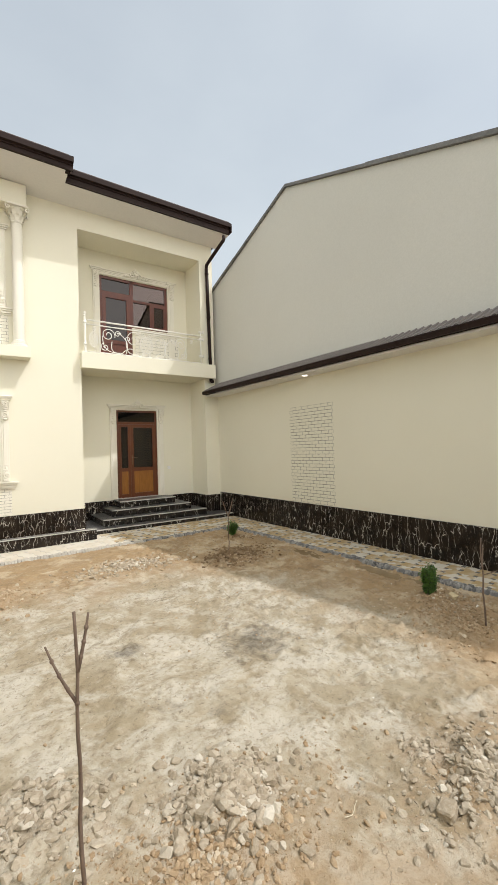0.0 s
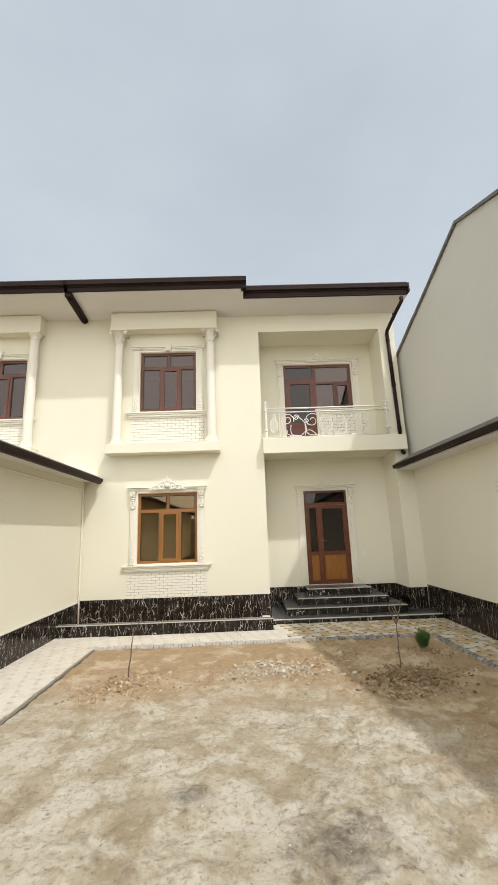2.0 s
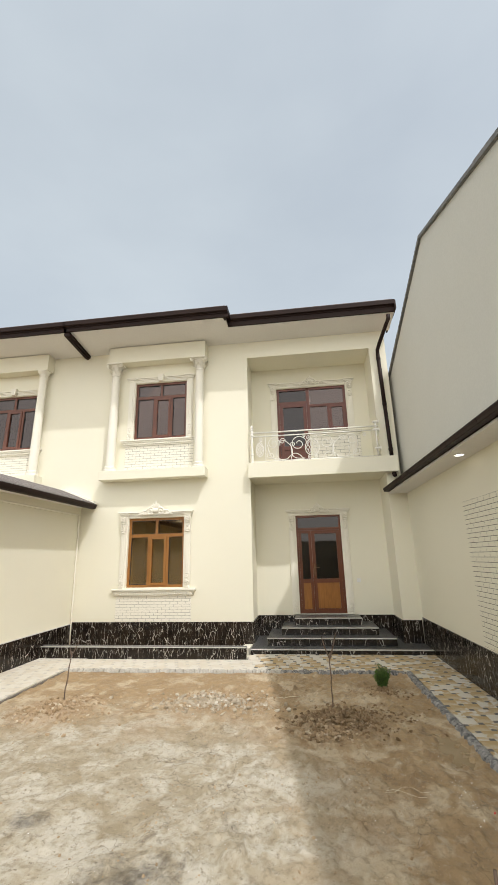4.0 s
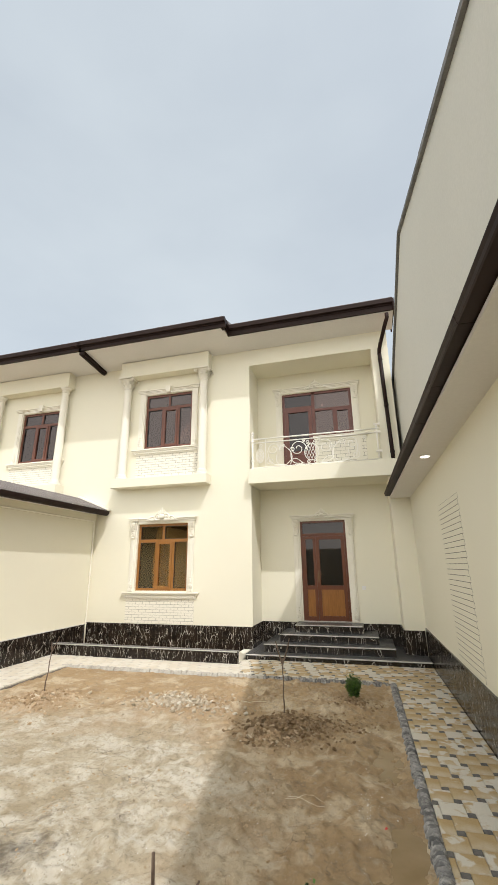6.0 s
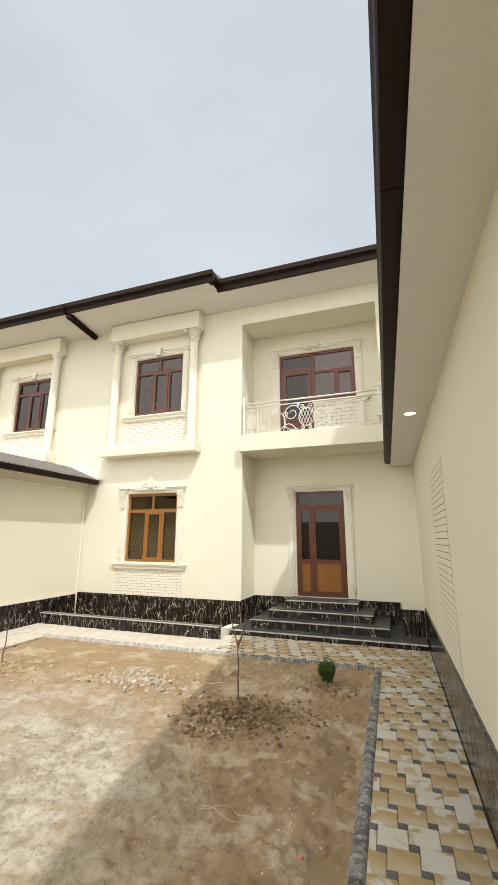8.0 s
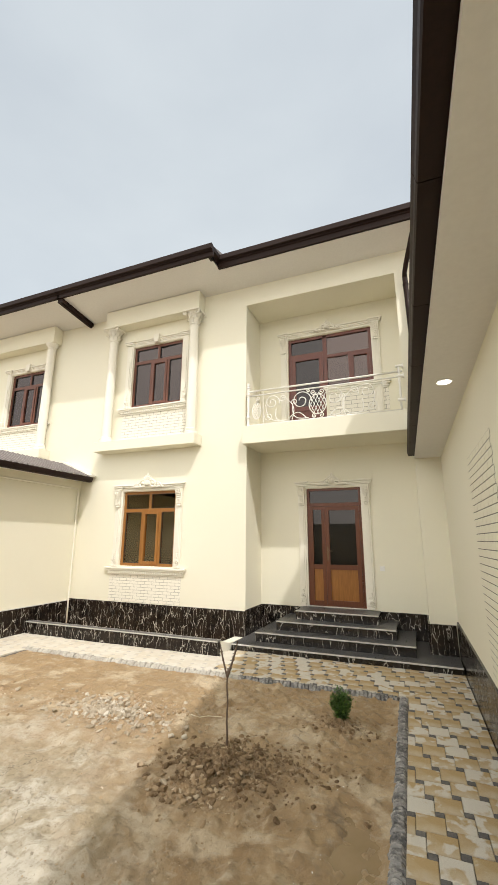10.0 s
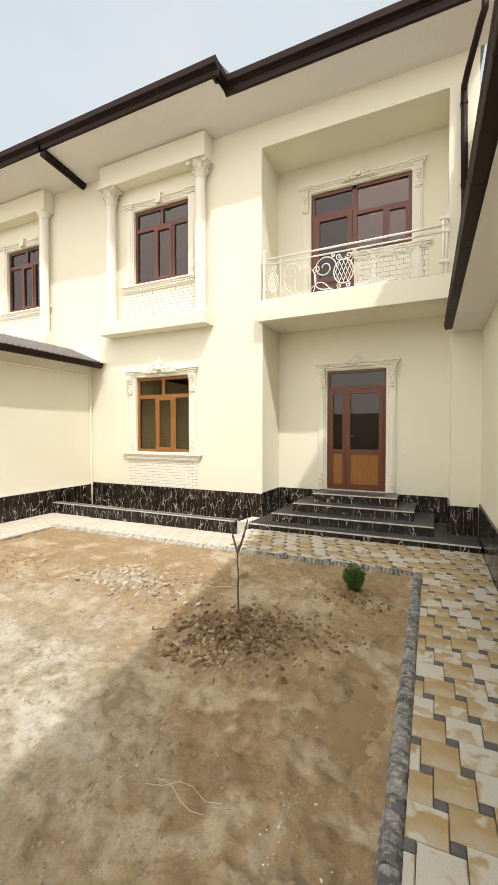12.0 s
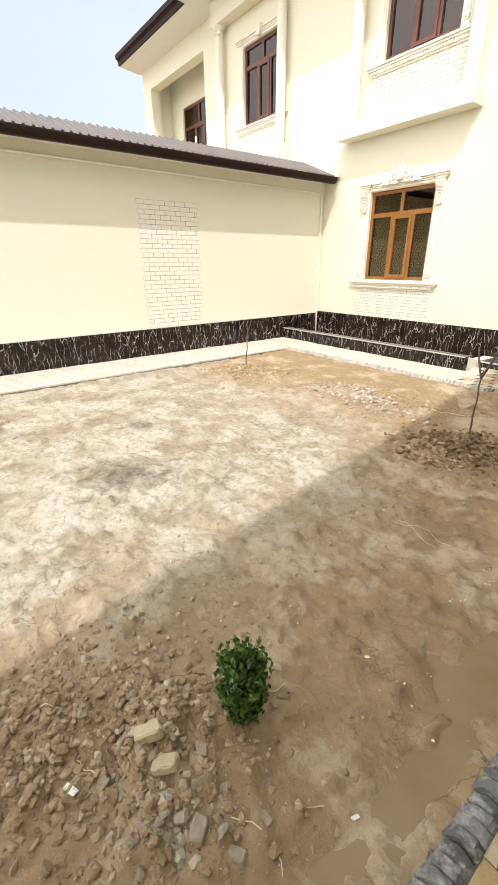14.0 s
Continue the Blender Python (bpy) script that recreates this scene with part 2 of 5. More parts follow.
def veined_marble():
    m, n, l, p = nodes_of("black_marble_with_upright_veins")
    v = coords(n, l, (1, 1, 1), True)
    waver = n.new("ShaderNodeTexNoise")
    waver.inputs["Scale"].default_value = 9.0
    waver.inputs["Detail"].default_value = 4.0
    l.new(v, waver.inputs["Vector"])
    bent = n.new("ShaderNodeVectorMath")
    bent.operation = "MULTIPLY_ADD"
    bent.inputs[1].default_value = (0.085, 0.085, 0.06)
    l.new(waver.outputs["Color"], bent.inputs[0])
    l.new(v, bent.inputs[2])
    tall = n.new("ShaderNodeMapping")
    tall.inputs["Scale"].default_value = (12.5, 12.5, 2.5)
    l.new(bent.outputs[0], tall.inputs["Vector"])
    tone = mix_colour(n, l, span(n, l, noise_node(n, l, v, 5.0, 4), 0.35, 0.7), (0.007, 0.005, 0.004), (0.026, 0.018, 0.013))
    for scale, width, low, most, colour in ((1.0, 0.027, 0.40, 1.0, (0.60, 0.56, 0.49)), (1.9, 0.022, 0.48, 0.55, (0.34, 0.29, 0.22))):
        cell = n.new("ShaderNodeTexVoronoi")
        cell.feature = "DISTANCE_TO_EDGE"
        cell.inputs["Scale"].default_value = scale
        l.new(tall.outputs["Vector"], cell.inputs["Vector"])
        line = span(n, l, cell.outputs["Distance"], 0.0, width, 1.0, 0.0)
        gate = n.new("ShaderNodeMath")
        gate.operation = "MULTIPLY"
        l.new(line, gate.inputs[0])
        l.new(span(n, l, noise_node(n, l, v, 6.5 * scale, 3), low, low + 0.14, 0.0, most), gate.inputs[1])
        tone = mix_colour(n, l, gate.outputs[0], tone, colour)
    l.new(tone, p.inputs["Base Color"])
    p.inputs["Specular IOR Level"].default_value = 0.3
    l.new(span(n, l, noise_node(n, l, v, 8.0, 5), 0.3, 0.7, 0.1, 0.3), p.inputs["Roughness"])
    return m


VEINED = veined_marble()


def paver_material(name, dusty):
    m, n, l, p = nodes_of(name)
    v = coords(n, l, (1, 1, 1), False)
    shifted = coords(n, l, (1, 1, 1), True)
    blot = noise_node(n, l, shifted, 7.5, 3, 0.5, 0.3)
    grain = noise_node(n, l, v, 130.0, 5, 0.7)
    info = n.new("ShaderNodeObjectInfo")
    geo = n.new("ShaderNodeNewGeometry")
    rnd = n.new("ShaderNodeMath")
    rnd.operation = "FRACT"
    summed = n.new("ShaderNodeMath")
    summed.operation = "ADD"
    l.new(info.outputs["Random"], summed.inputs[0])
    l.new(geo.outputs["Random Per Island"], summed.inputs[1])
    l.new(summed.outputs[0], rnd.inputs[0])
    level = n.new("ShaderNodeMath")
    level.operation = "MULTIPLY_ADD"
    level.inputs[1].default_value = 0.34
    l.new(rnd.outputs[0], level.inputs[0])
    l.new(blot, level.inputs[2])
    stain = span(n, l, level.outputs[0], 0.60, 0.68)
    clean = mix_colour(n, l, span(n, l, grain, 0.3, 0.7), (0.49, 0.46, 0.395), (0.62, 0.59, 0.515))
    tan = mix_colour(n, l, span(n, l, grain, 0.3, 0.7), (0.345, 0.245, 0.118), (0.455, 0.335, 0.175))
    c = mix_colour(n, l, stain, clean, tan)
    dust = noise_node(n, l, v, 2.2, 6, 0.6)
    c = mix_colour(n, l, span(n, l, dust, 0.45, 0.62, 0.0 if not dusty else 0.78, 0.40 if not dusty else 1.0), c, (0.60, 0.56, 0.48))
    l.new(c, p.inputs["Base Color"])
    p.inputs["Roughness"].default_value = 0.85
    p.inputs["Specular IOR Level"].default_value = 0.25
    bump_to(n, l, p, grain, 0.35, 0.003)
    return m


PAVER = paver_material("tan_cream_paver", False)
DUSTY_PAVER = paver_material("dusty_paver", True)
DUSTY_SMALL = surface("dusty_grey_paver", (0.40, 0.37, 0.32), (0.54, 0.505, 0.44), 0.9, 6.0, 60.0, 0.3, 0.003)


def soil():
    m, n, l, p = nodes_of("trodden_soil")
    v = coords(n, l)
    broad = noise_node(n, l, v, 0.75, 6, 0.6, 0.4)
    mid = noise_node(n, l, v, 2.6, 6, 0.62, 0.6)
    fine = noise_node(n, l, v, 22.0, 7, 0.7)
    grit = noise_node(n, l, v, 120.0, 4, 0.7)
    sep = n.new("ShaderNodeSeparateXYZ")
    tc = n.new("ShaderNodeTexCoord")
    l.new(tc.outputs["Object"], sep.inputs[0])
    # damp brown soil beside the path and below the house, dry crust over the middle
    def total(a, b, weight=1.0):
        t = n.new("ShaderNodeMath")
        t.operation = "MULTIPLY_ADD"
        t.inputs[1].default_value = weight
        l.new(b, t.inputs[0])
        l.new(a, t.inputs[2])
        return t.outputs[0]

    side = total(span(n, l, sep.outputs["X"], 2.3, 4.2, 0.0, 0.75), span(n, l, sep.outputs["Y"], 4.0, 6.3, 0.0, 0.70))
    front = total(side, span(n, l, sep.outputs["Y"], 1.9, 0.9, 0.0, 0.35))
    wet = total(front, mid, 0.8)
    dry = mix_colour(n, l, span(n, l, mid, 0.38, 0.62), (0.30, 0.245, 0.16), (0.405, 0.35, 0.255))
    patchy = noise_node(n, l, v, 2.4, 8, 0.66, 0.5)
    crusty = total(span(n, l, patchy, 0.2, 0.8, 0.0, 0.75), fine, 0.25)
    dry = mix_colour(n, l, span(n, l, crusty, 0.43, 0.62, 0.0, 0.82), dry, (0.545, 0.505, 0.42))
    pits = noise_node(n, l, v, 34.0, 5, 0.7)
    dry = mix_colour(n, l, span(n, l, pits, 0.42, 0.33, 0.0, 0.75), dry, (0.16, 0.125, 0.085))
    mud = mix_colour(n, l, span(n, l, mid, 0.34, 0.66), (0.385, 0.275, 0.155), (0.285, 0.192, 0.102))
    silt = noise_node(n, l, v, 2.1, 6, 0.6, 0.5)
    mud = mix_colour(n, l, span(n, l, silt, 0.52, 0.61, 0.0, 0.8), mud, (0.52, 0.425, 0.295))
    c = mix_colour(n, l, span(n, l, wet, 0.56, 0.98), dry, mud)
    speck = noise_node(n, l, v, 9.0, 7, 0.68, 0.5)
    c = mix_colour(n, l, span(n, l, speck, 0.54, 0.64, 0.0, 0.40), c, (0.51, 0.45, 0.355))
    c = mix_colour(n, l, span(n, l, speck, 0.44, 0.34, 0.0, 0.5), c, (0.215, 0.165, 0.108))
    c = mix_colour(n, l, span(n, l, fine, 0.46, 0.36, 0.0, 0.4), c, (0.20, 0.155, 0.10))
    # scattered scorched spots
    scorch = noise_node(n, l, v, 1.35, 6, 0.7, 0.3)
    c = mix_colour(n, l, span(n, l, scorch, 0.61, 0.72, 0.0, 0.6), c, (0.085, 0.075, 0.066))
    c = mix_colour(n, l, span(n, l, grit, 0.66, 0.78, 0.0, 0.5), c, (0.52, 0.47, 0.38))
    # two burnt places where rubbish fires stood, and freshly dug brown earth round the plants
    burnt, dug, dark_dug = (0.062, 0.054, 0.047), (0.37, 0.25, 0.138), (0.20, 0.135, 0.078)
    for cx, cy, reach, tone, most in ((1.95, 2.85, 0.75, burnt, 0.7), (1.0, 3.35, 0.35, burnt, 0.7), (-0.05, 5.40, 0.72, dug, 0.8), (1.8, 5.72, 0.85, dug, 0.5),
                                      (3.28, 5.18, 0.62, dark_dug, 0.8), (3.85, 2.08, 0.75, dug, 0.7), (3.4, 1.5, 0.7, dug, 0.7), (0.8, 1.2, 0.9, dug, 0.6), (2.1, 0.9, 0.7, dug, 0.7)):
        away = n.new("ShaderNodeVectorMath")
        away.operation = "DISTANCE"
        away.inputs[1].default_value = (cx, cy, 0)
        l.new(v, away.inputs[0])
        ash = n.new("ShaderNodeMath")
        ash.operation = "MULTIPLY_ADD"
        ash.inputs[1].default_value = 1.6 * reach
        l.new(speck, ash.inputs[0])
        l.new(away.outputs["Value"], ash.inputs[2])
        c = mix_colour(n, l, span(n, l, ash.outputs[0], 0.75 * reach, (1.3 if tone is burnt else 1.7) * reach, most, 0.0), c, tone)
    # fine drying cracks
    cell = n.new("ShaderNodeTexVoronoi")
    cell.feature = "DISTANCE_TO_EDGE"
    cell.inputs["Scale"].default_value = 2.3
    warped = n.new("ShaderNodeVectorMath")
    warped.operation = "MULTIPLY_ADD"
    warped.inputs[1].default_value = (0.35, 0.35, 0.35)
    wnoise = n.new("ShaderNodeTexNoise")
    wnoise.inputs["Scale"].default_value = 5.0
    wnoise.inputs["Detail"].default_value = 5.0
    l.new(v, wnoise.inputs["Vector"])
    l.new(wnoise.outputs["Color"], warped.inputs[0])
    l.new(v, warped.inputs[2])
    l.new(warped.outputs[0], cell.inputs["Vector"])
    line = span(n, l, cell.outputs["Distance"], 0.0, 0.011, 1.0, 0.0)
    gate = n.new("ShaderNodeMath")
    gate.operation = "MULTIPLY"
    l.new(line, gate.inputs[0])
    l.new(span(n, l, broad, 0.50, 0.62, 0.0, 0.75), gate.inputs[1])
    c = mix_colour(n, l, gate.outputs[0], c, (0.11, 0.085, 0.06))
    l.new(c, p.inputs["Base Color"])
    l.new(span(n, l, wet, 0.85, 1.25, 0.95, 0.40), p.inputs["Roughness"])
    p.inputs["Specular IOR Level"].default_value = 0.3
    h = n.new("ShaderNodeMath")
    h.operation = "ADD"
    l.new(fine, h.inputs[0])
    l.new(span(n, l, grit, 0.2, 0.8, 0.0, 0.10), h.inputs[1])
    lumps = total(h.outputs[0], span(n, l, speck, 0.35, 0.7), 0.35)
    bump_to(n, l, p, lumps, 0.6, 0.03)
    return m


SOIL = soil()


def glass(name, tint, gloss, sheen=(0.95, 0.90, 0.89)):
    m, n, l, p = nodes_of(name)
    n.remove(p)
    clear = n.new("ShaderNodeBsdfTransparent")
    clear.inputs["Color"].default_value = (*tint, 1)
    shine = n.new("ShaderNodeBsdfGlossy")
    shine.inputs["Roughness"].default_value = 0.02
    shine.inputs["Color"].default_value = (*sheen, 1)
    fres = n.new("ShaderNodeFresnel")
    fres.inputs["IOR"].default_value = gloss
    mx = n.new("ShaderNodeMixShader")
    l.new(fres.outputs[0], mx.inputs[0])
    l.new(clear.outputs[0], mx.inputs[1])
    l.new(shine.outputs[0], mx.inputs[2])
    l.new(mx.outputs[0], n["Material Output"].inputs["Surface"])
    return m


PANE = glass("tinted_pane", (0.36, 0.29, 0.26), 1.95, (0.82, 0.70, 0.66))
DOOR_PANE = glass("dark_door_pane", (0.20, 0.13, 0.08), 1.6)
CLEAR_PANE = glass("amber_reflective_pane", (0.72, 0.56, 0.32), 2.1, (1.0, 0.84, 0.58))


def leaf_material():
    m, n, l, p = nodes_of("box_leaf")
    geo = n.new("ShaderNodeNewGeometry")
    c = mix_colour(n, l, geo.outputs["Random Per Island"], (0.012, 0.045, 0.006), (0.095, 0.19, 0.024))
    l.new(c, p.inputs["Base Color"])
    p.inputs["Roughness"].default_value = 0.42
    return m


LEAF = leaf_material()


def puddle_material():
    m, n, l, p = nodes_of("muddy_water")
    v = coords(n, l)
    c = mix_colour(n, l, span(n, l, noise_node(n, l, v, 3.0, 4), 0.3, 0.7), (0.23, 0.162, 0.085), (0.30, 0.22, 0.13))
    l.new(c, p.inputs["Base Color"])
    p.inputs["Roughness"].default_value = 0.06
    p.inputs["IOR"].default_value = 1.33
    return m


PUDDLE = puddle_material()


def lamp_material():
    m, n, l, p = nodes_of("lit_lamp_face")
    p.inputs["Base Color"].default_value = (0.9, 0.9, 0.88, 1)
    p.inputs["Emission Color"].default_value = (1.0, 0.97, 0.92, 1)
    p.inputs["Emission Strength"].default_value = 2.5
    return m


LAMP_FACE = lamp_material()


# ---- mesh helpers ----
def finish(name, bm, material, smooth=False, merge=True):
    if merge:
        bmesh.ops.remove_doubles(bm, verts=bm.verts, dist=1e-5)
    bmesh.ops.recalc_face_normals(bm, faces=bm.faces)
    me = bpy.data.meshes.new(name)
    bm.to_mesh(me)
    bm.free()
    me.materials.append(material)
    if smooth:
        for f in me.polygons:
            f.use_smooth = True
    return new(name, me)


def part(name, bm, material, parent, label="", smooth=False):
    ob = finish(name, bm, material, smooth)
    ob.parent = parent
    if label:
        tagged(ob, label)
    return ob


def thing(name, label, category, at=(0, 0, 0), group="", kind=""):
    ob = new(name)
    ob.empty_display_size = 0.1
    return tagged(ob, label, category, group, kind)


def solid(name, bm, material, label, category, kind="", group="", smooth=False):
    return tagged(finish(name, bm, material, smooth), label, category, group, kind)


def box(bm, x0, x1, y0, y1, z0, z1, bevel=0.0):
    vs = [bm.verts.new((x, y, z)) for x in (x0, x1) for y in (y0, y1) for z in (z0, z1)]
    fs = [bm.faces.new([vs[i] for i in q]) for q in ((0, 1, 3, 2), (4, 6, 7, 5), (0, 4, 5, 1), (2, 3, 7, 6), (0, 2, 6, 4), (1, 5, 7, 3))]
    if bevel:
        es = list({e for f in fs for e in f.edges})
        bmesh.ops.bevel(bm, geom=es, offset=bevel, segments=1, affect="EDGES")
    return bm


def boxed(*args, bevel=0.0):
    return box(bmesh.new(), *args, bevel=bevel)


def prism(bm, outline, axis, a, b):
    """Extrudes a closed outline of (u, v) pairs along an axis from a to b: x takes (y, z), y takes (x, z), z takes (x, y)."""
    def place(u, v, w):
        return {"x": (w, u, v), "y": (u, w, v), "z": (u, v, w)}[axis]
    p = [bm.verts.new(place(u, v, a)) for u, v in outline]
    q = [bm.verts.new(place(u, v, b)) for u, v in outline]
    k = len(p)
    bm.faces.new(p), bm.faces.new(q[::-1])
    for i in range(k):
        bm.faces.new((p[i], p[(i + 1) % k], q[(i + 1) % k], q[i]))
    return bm


def lathe(bm, profile, cx, cy, seg=24, capped=True):
    rings = [[bm.verts.new((cx + r * math.cos(6.28319 * i / seg), cy + r * math.sin(6.28319 * i / seg), z)) for i in range(seg)] for r, z in profile]
    for a, b in zip(rings, rings[1:]):
        for i in range(seg):
            bm.faces.new((a[i], a[(i + 1) % seg], b[(i + 1) % seg], b[i]))
    if capped:
        bm.faces.new(rings[0][::-1]), bm.faces.new(rings[-1])
    return bm


def tube(bm, pts, radius, seg=8, taper=None):
    """A round bar through points; taper gives a radius for each point."""
    pts = [Vector(p) for p in pts]
    rings = []
    up = Vector((0.31, 0.17, 0.93)).normalized()
    for i, p in enumerate(pts):
        d = (pts[min(i + 1, len(pts) - 1)] - pts[max(i - 1, 0)]).normalized()
        a = d.cross(up)
        a = a.normalized() if a.length > 1e-3 else d.cross(Vector((1, 0, 0))).normalized()
        b = d.cross(a)
        r = taper[i] if taper else radius
        rings.append([bm.verts.new(p + r * (math.cos(6.28319 * j / seg) * a + math.sin(6.28319 * j / seg) * b)) for j in range(seg)])
    for m, n in zip(rings, rings[1:]):
        for j in range(seg):
            bm.faces.new((m[j], m[(j + 1) % seg], n[(j + 1) % seg], n[j]))
    bm.faces.new(rings[0][::-1]), bm.faces.new(rings[-1])
    return bm


def pierced(u0, u1, v0, v1, w0, w1, holes, place):
    """A wall sheet with thickness and openings cut through it."""
    us = sorted({u0, u1, *(h[0] for h in holes), *(h[1] for h in holes)})
    vs = sorted({v0, v1, *(h[2] for h in holes), *(h[3] for h in holes)})
    us, vs = [u for u in us if u0 <= u <= u1], [v for v in vs if v0 <= v <= v1]
    bm = bmesh.new()

    def filled(i, j):
        if not (0 <= i < len(us) - 1 and 0 <= j < len(vs) - 1):
            return False
        cu, cv = (us[i] + us[i + 1]) / 2, (vs[j] + vs[j + 1]) / 2
        return not any(h[0] < cu < h[1] and h[2] < cv < h[3] for h in holes)

    def quad(*c):
        bm.faces.new([bm.verts.new(place(*p)) for p in c])
    for i in range(len(us) - 1):
        for j in range(len(vs) - 1):
            if not filled(i, j):
                continue
            a, b, c, d = us[i], us[i + 1], vs[j], vs[j + 1]
            quad((a, c, w0), (b, c, w0), (b, d, w0), (a, d, w0))
            quad((a, c, w1), (a, d, w1), (b, d, w1), (b, c, w1))
            for ni, nj, p, q in ((i - 1, j, (a, c), (a, d)), (i + 1, j, (b, c), (b, d)), (i, j - 1, (a, c), (b, c)), (i, j + 1, (a, d), (b, d))):
                if not filled(ni, nj):
                    quad((*p, w0), (*q, w0), (*q, w1), (*p, w1))
    return bm


def along_x(u, v, w):
    return (u, w, v)


def along_y(u, v, w):
    return (w, u, v)


# ---- plan ----
FACADE, BACK = 9.0, 9.8
LEFT, RIGHT = -2.05, 5.31
PAVING = 0.04
WIN = (-0.87, 0.415, 1.20, 2.68)
UPWIN = (-0.885, 0.41, 4.55, 5.99)
FARWIN = (-4.78, -3.52, 4.47, 5.90)
DOOR = (2.86, 3.88, 0.56, 2.69)
BALWIN = (2.54, 4.26, 3.80, 5.92)
RECESS_LOW = (1.92, 4.86, -0.2, 3.46)
RECESS_UP = (1.90, 4.79, 3.78, 6.45)
FAR_RECESS = (-9.5, -6.45, 3.78, 6.37)
WELL = (7.96, 8.07, 0.243)
KERB_X, KERB_Y = (4.485, 4.60), (7.25, 7.365)

# the neighbour's wall, its strip roof and the path beside it run slightly askew
SKEW = Matrix.Translation((RIGHT, 4.5, 0)) @ Matrix.Rotation(0.0155, 4, "Z") @ Matrix.Translation((-RIGHT, -4.5, 0))


def skewed(ob):
    ob.matrix_basis = SKEW @ ob.matrix_basis
    return ob


# ---- ground: one sheet to the horizon ----
MOUNDS = [(3.27, 5.25, 0.50, 0.10), (-0.05, 5.42, 0.55, 0.09), (1.80, 5.75, 0.60, 0.05), (3.95, 6.35, 0.30, 0.05),
          (3.93, 2.22, 0.50, 0.09), (0.93, 1.63, 0.34, 0.09), (2.05, 0.95, 0.50, 0.08), (0.10, 1.95, 0.50, 0.07),
          (3.60, 1.72, 0.45, 0.06), (3.35, 2.30, 0.30, 0.03)]


HOLLOWS = [(4.40, 3.66, 0.13, 0.42, 0.050), (4.27, 3.26, 0.17, 0.075, 0.038), (4.44, 2.84, 0.06, 0.28, 0.035), (4.30, 4.75, 0.20, 0.40, 0.036), (4.10, 4.55, 0.16, 0.14, 0.026)]


def soil_height(x, y):
    kx, ky = KERB_X[0] - 0.0155 * (y - 4.5), KERB_Y[0] + 0.0155 * (x - RIGHT)
    if x > kx + 0.05 or y > ky + 0.05 or x < -1.02:
        return -0.05
    p = Vector((x, y, 0))
    h = 0.020 * noise.noise(p * 0.9) + 0.013 * noise.noise(p * 2.7) + 0.011 * noise.noise(p * 7.0) + 0.007 * noise.noise(p * 15.0) + 0.0045 * noise.noise(p * 31.0)
    h += 0.034 * max(0.0, noise.noise(p * 4.2 + Vector((7, 3, 1))) - 0.20) * (1.3 if x > 2.4 else 0.6)
    h += 0.042 * max(0.0, noise.noise(p * 9.5 + Vector((1, 5, 2))) - 0.16) * (1.5 if x > 2.2 else 0.7)
    if x > 2.0:
        h += 0.045 * max(0.0, noise.noise(p * 17.0 + Vector((4, 2, 6))) - 0.15)
    for mx, my, mr, mh in MOUNDS:
        d = math.hypot(x - mx, y - my) / mr
        if d < 1.6:
            h += mh * math.exp(-2.2 * d * d) * (1 + 0.6 * noise.noise(p * 9.0) + 0.45 * noise.noise(p * 21.0)) + 0.016 * math.exp(-1.2 * d * d) * noise.noise(p * 33.0)
    # the wet trough along the kerb
    edge = kx - x
    if abs(edge - 0.12) < 0.22:
        h -= 0.050 * (1 - abs(edge - 0.12) / 0.22) * (0.55 + 0.9 * noise.noise(Vector((3.1, y * 1.1, 0.2))))
    # wet hollows that hold the puddles
    for dx, dy, rx, ry, deep in HOLLOWS:
        d = ((x - dx) / rx) ** 2 + ((y - dy) / ry) ** 2
        if d < 3:
            h -= deep * math.exp(-1.6 * d) * (1 + 0.5 * noise.noise(p * 6.0))
    return h + 0.012


def steps_between(a, b, s):
    k = max(1, round((b - a) / s))
    return [a + (b - a) * i / k for i in range(k)]


gx = [-900, -300, -80, -30, -12, -6, -3] + steps_between(-2, -1.1, 0.3) + steps_between(-1.1, 4.66, 0.021) + [4.66, 4.9, 5.5, 7, 12, 30, 80, 300, 900]
gy = [-900, -300, -80, -30, -14, -9] + steps_between(-6, 0.4, 0.14) + steps_between(0.4, 7.4, 0.021) + [7.4, 7.8, 9, 12, 20, 40, 90, 300, 900]
gv = [(x, y, soil_height(x, y)) for y in gy for x in gx]
W = len(gx)
gf = [(j * W + i, j * W + i + 1, (j + 1) * W + i + 1, (j + 1) * W + i) for j in range(len(gy) - 1) for i in range(W - 1)]
gm = bpy.data.meshes.new("ground")
gm.from_pydata(gv, [], gf)
gm.materials.append(SOIL)
for f in gm.polygons:
    f.use_smooth = True
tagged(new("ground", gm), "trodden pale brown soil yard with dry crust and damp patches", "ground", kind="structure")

# ---- boundary walls ----
solid("wall_left", boxed(LEFT - 0.3, LEFT, -9.0, FACADE, -0.1, 3.0), CREAM, "smooth cream plastered boundary wall", "wall", "structure")
skewed(solid("wall_right", boxed(RIGHT, RIGHT + 0.3, -9.0, FACADE + 5.0, -0.1, 3.14), CREAM, "smooth cream plastered boundary wall under a tiled strip roof", "wall", "structure"))
# unseen wall added to close the yard and fill the pane reflections
solid("wall_behind", boxed(LEFT - 0.3, RIGHT + 0.3, -9.3, -9.0, -0.1, 2.75), CREAM, "unseen plain cream wall added to close the yard", "wall", "structure")
PEAK_Y, PEAK_Z, PITCH = 6.12, 6.90, 0.378
gable_outline = [(-3.6, 3.14), (15.6, 3.14), (15.6, 3.42), (PEAK_Y, PEAK_Z), (-3.6, PEAK_Z - PITCH * (PEAK_Y + 3.6))]
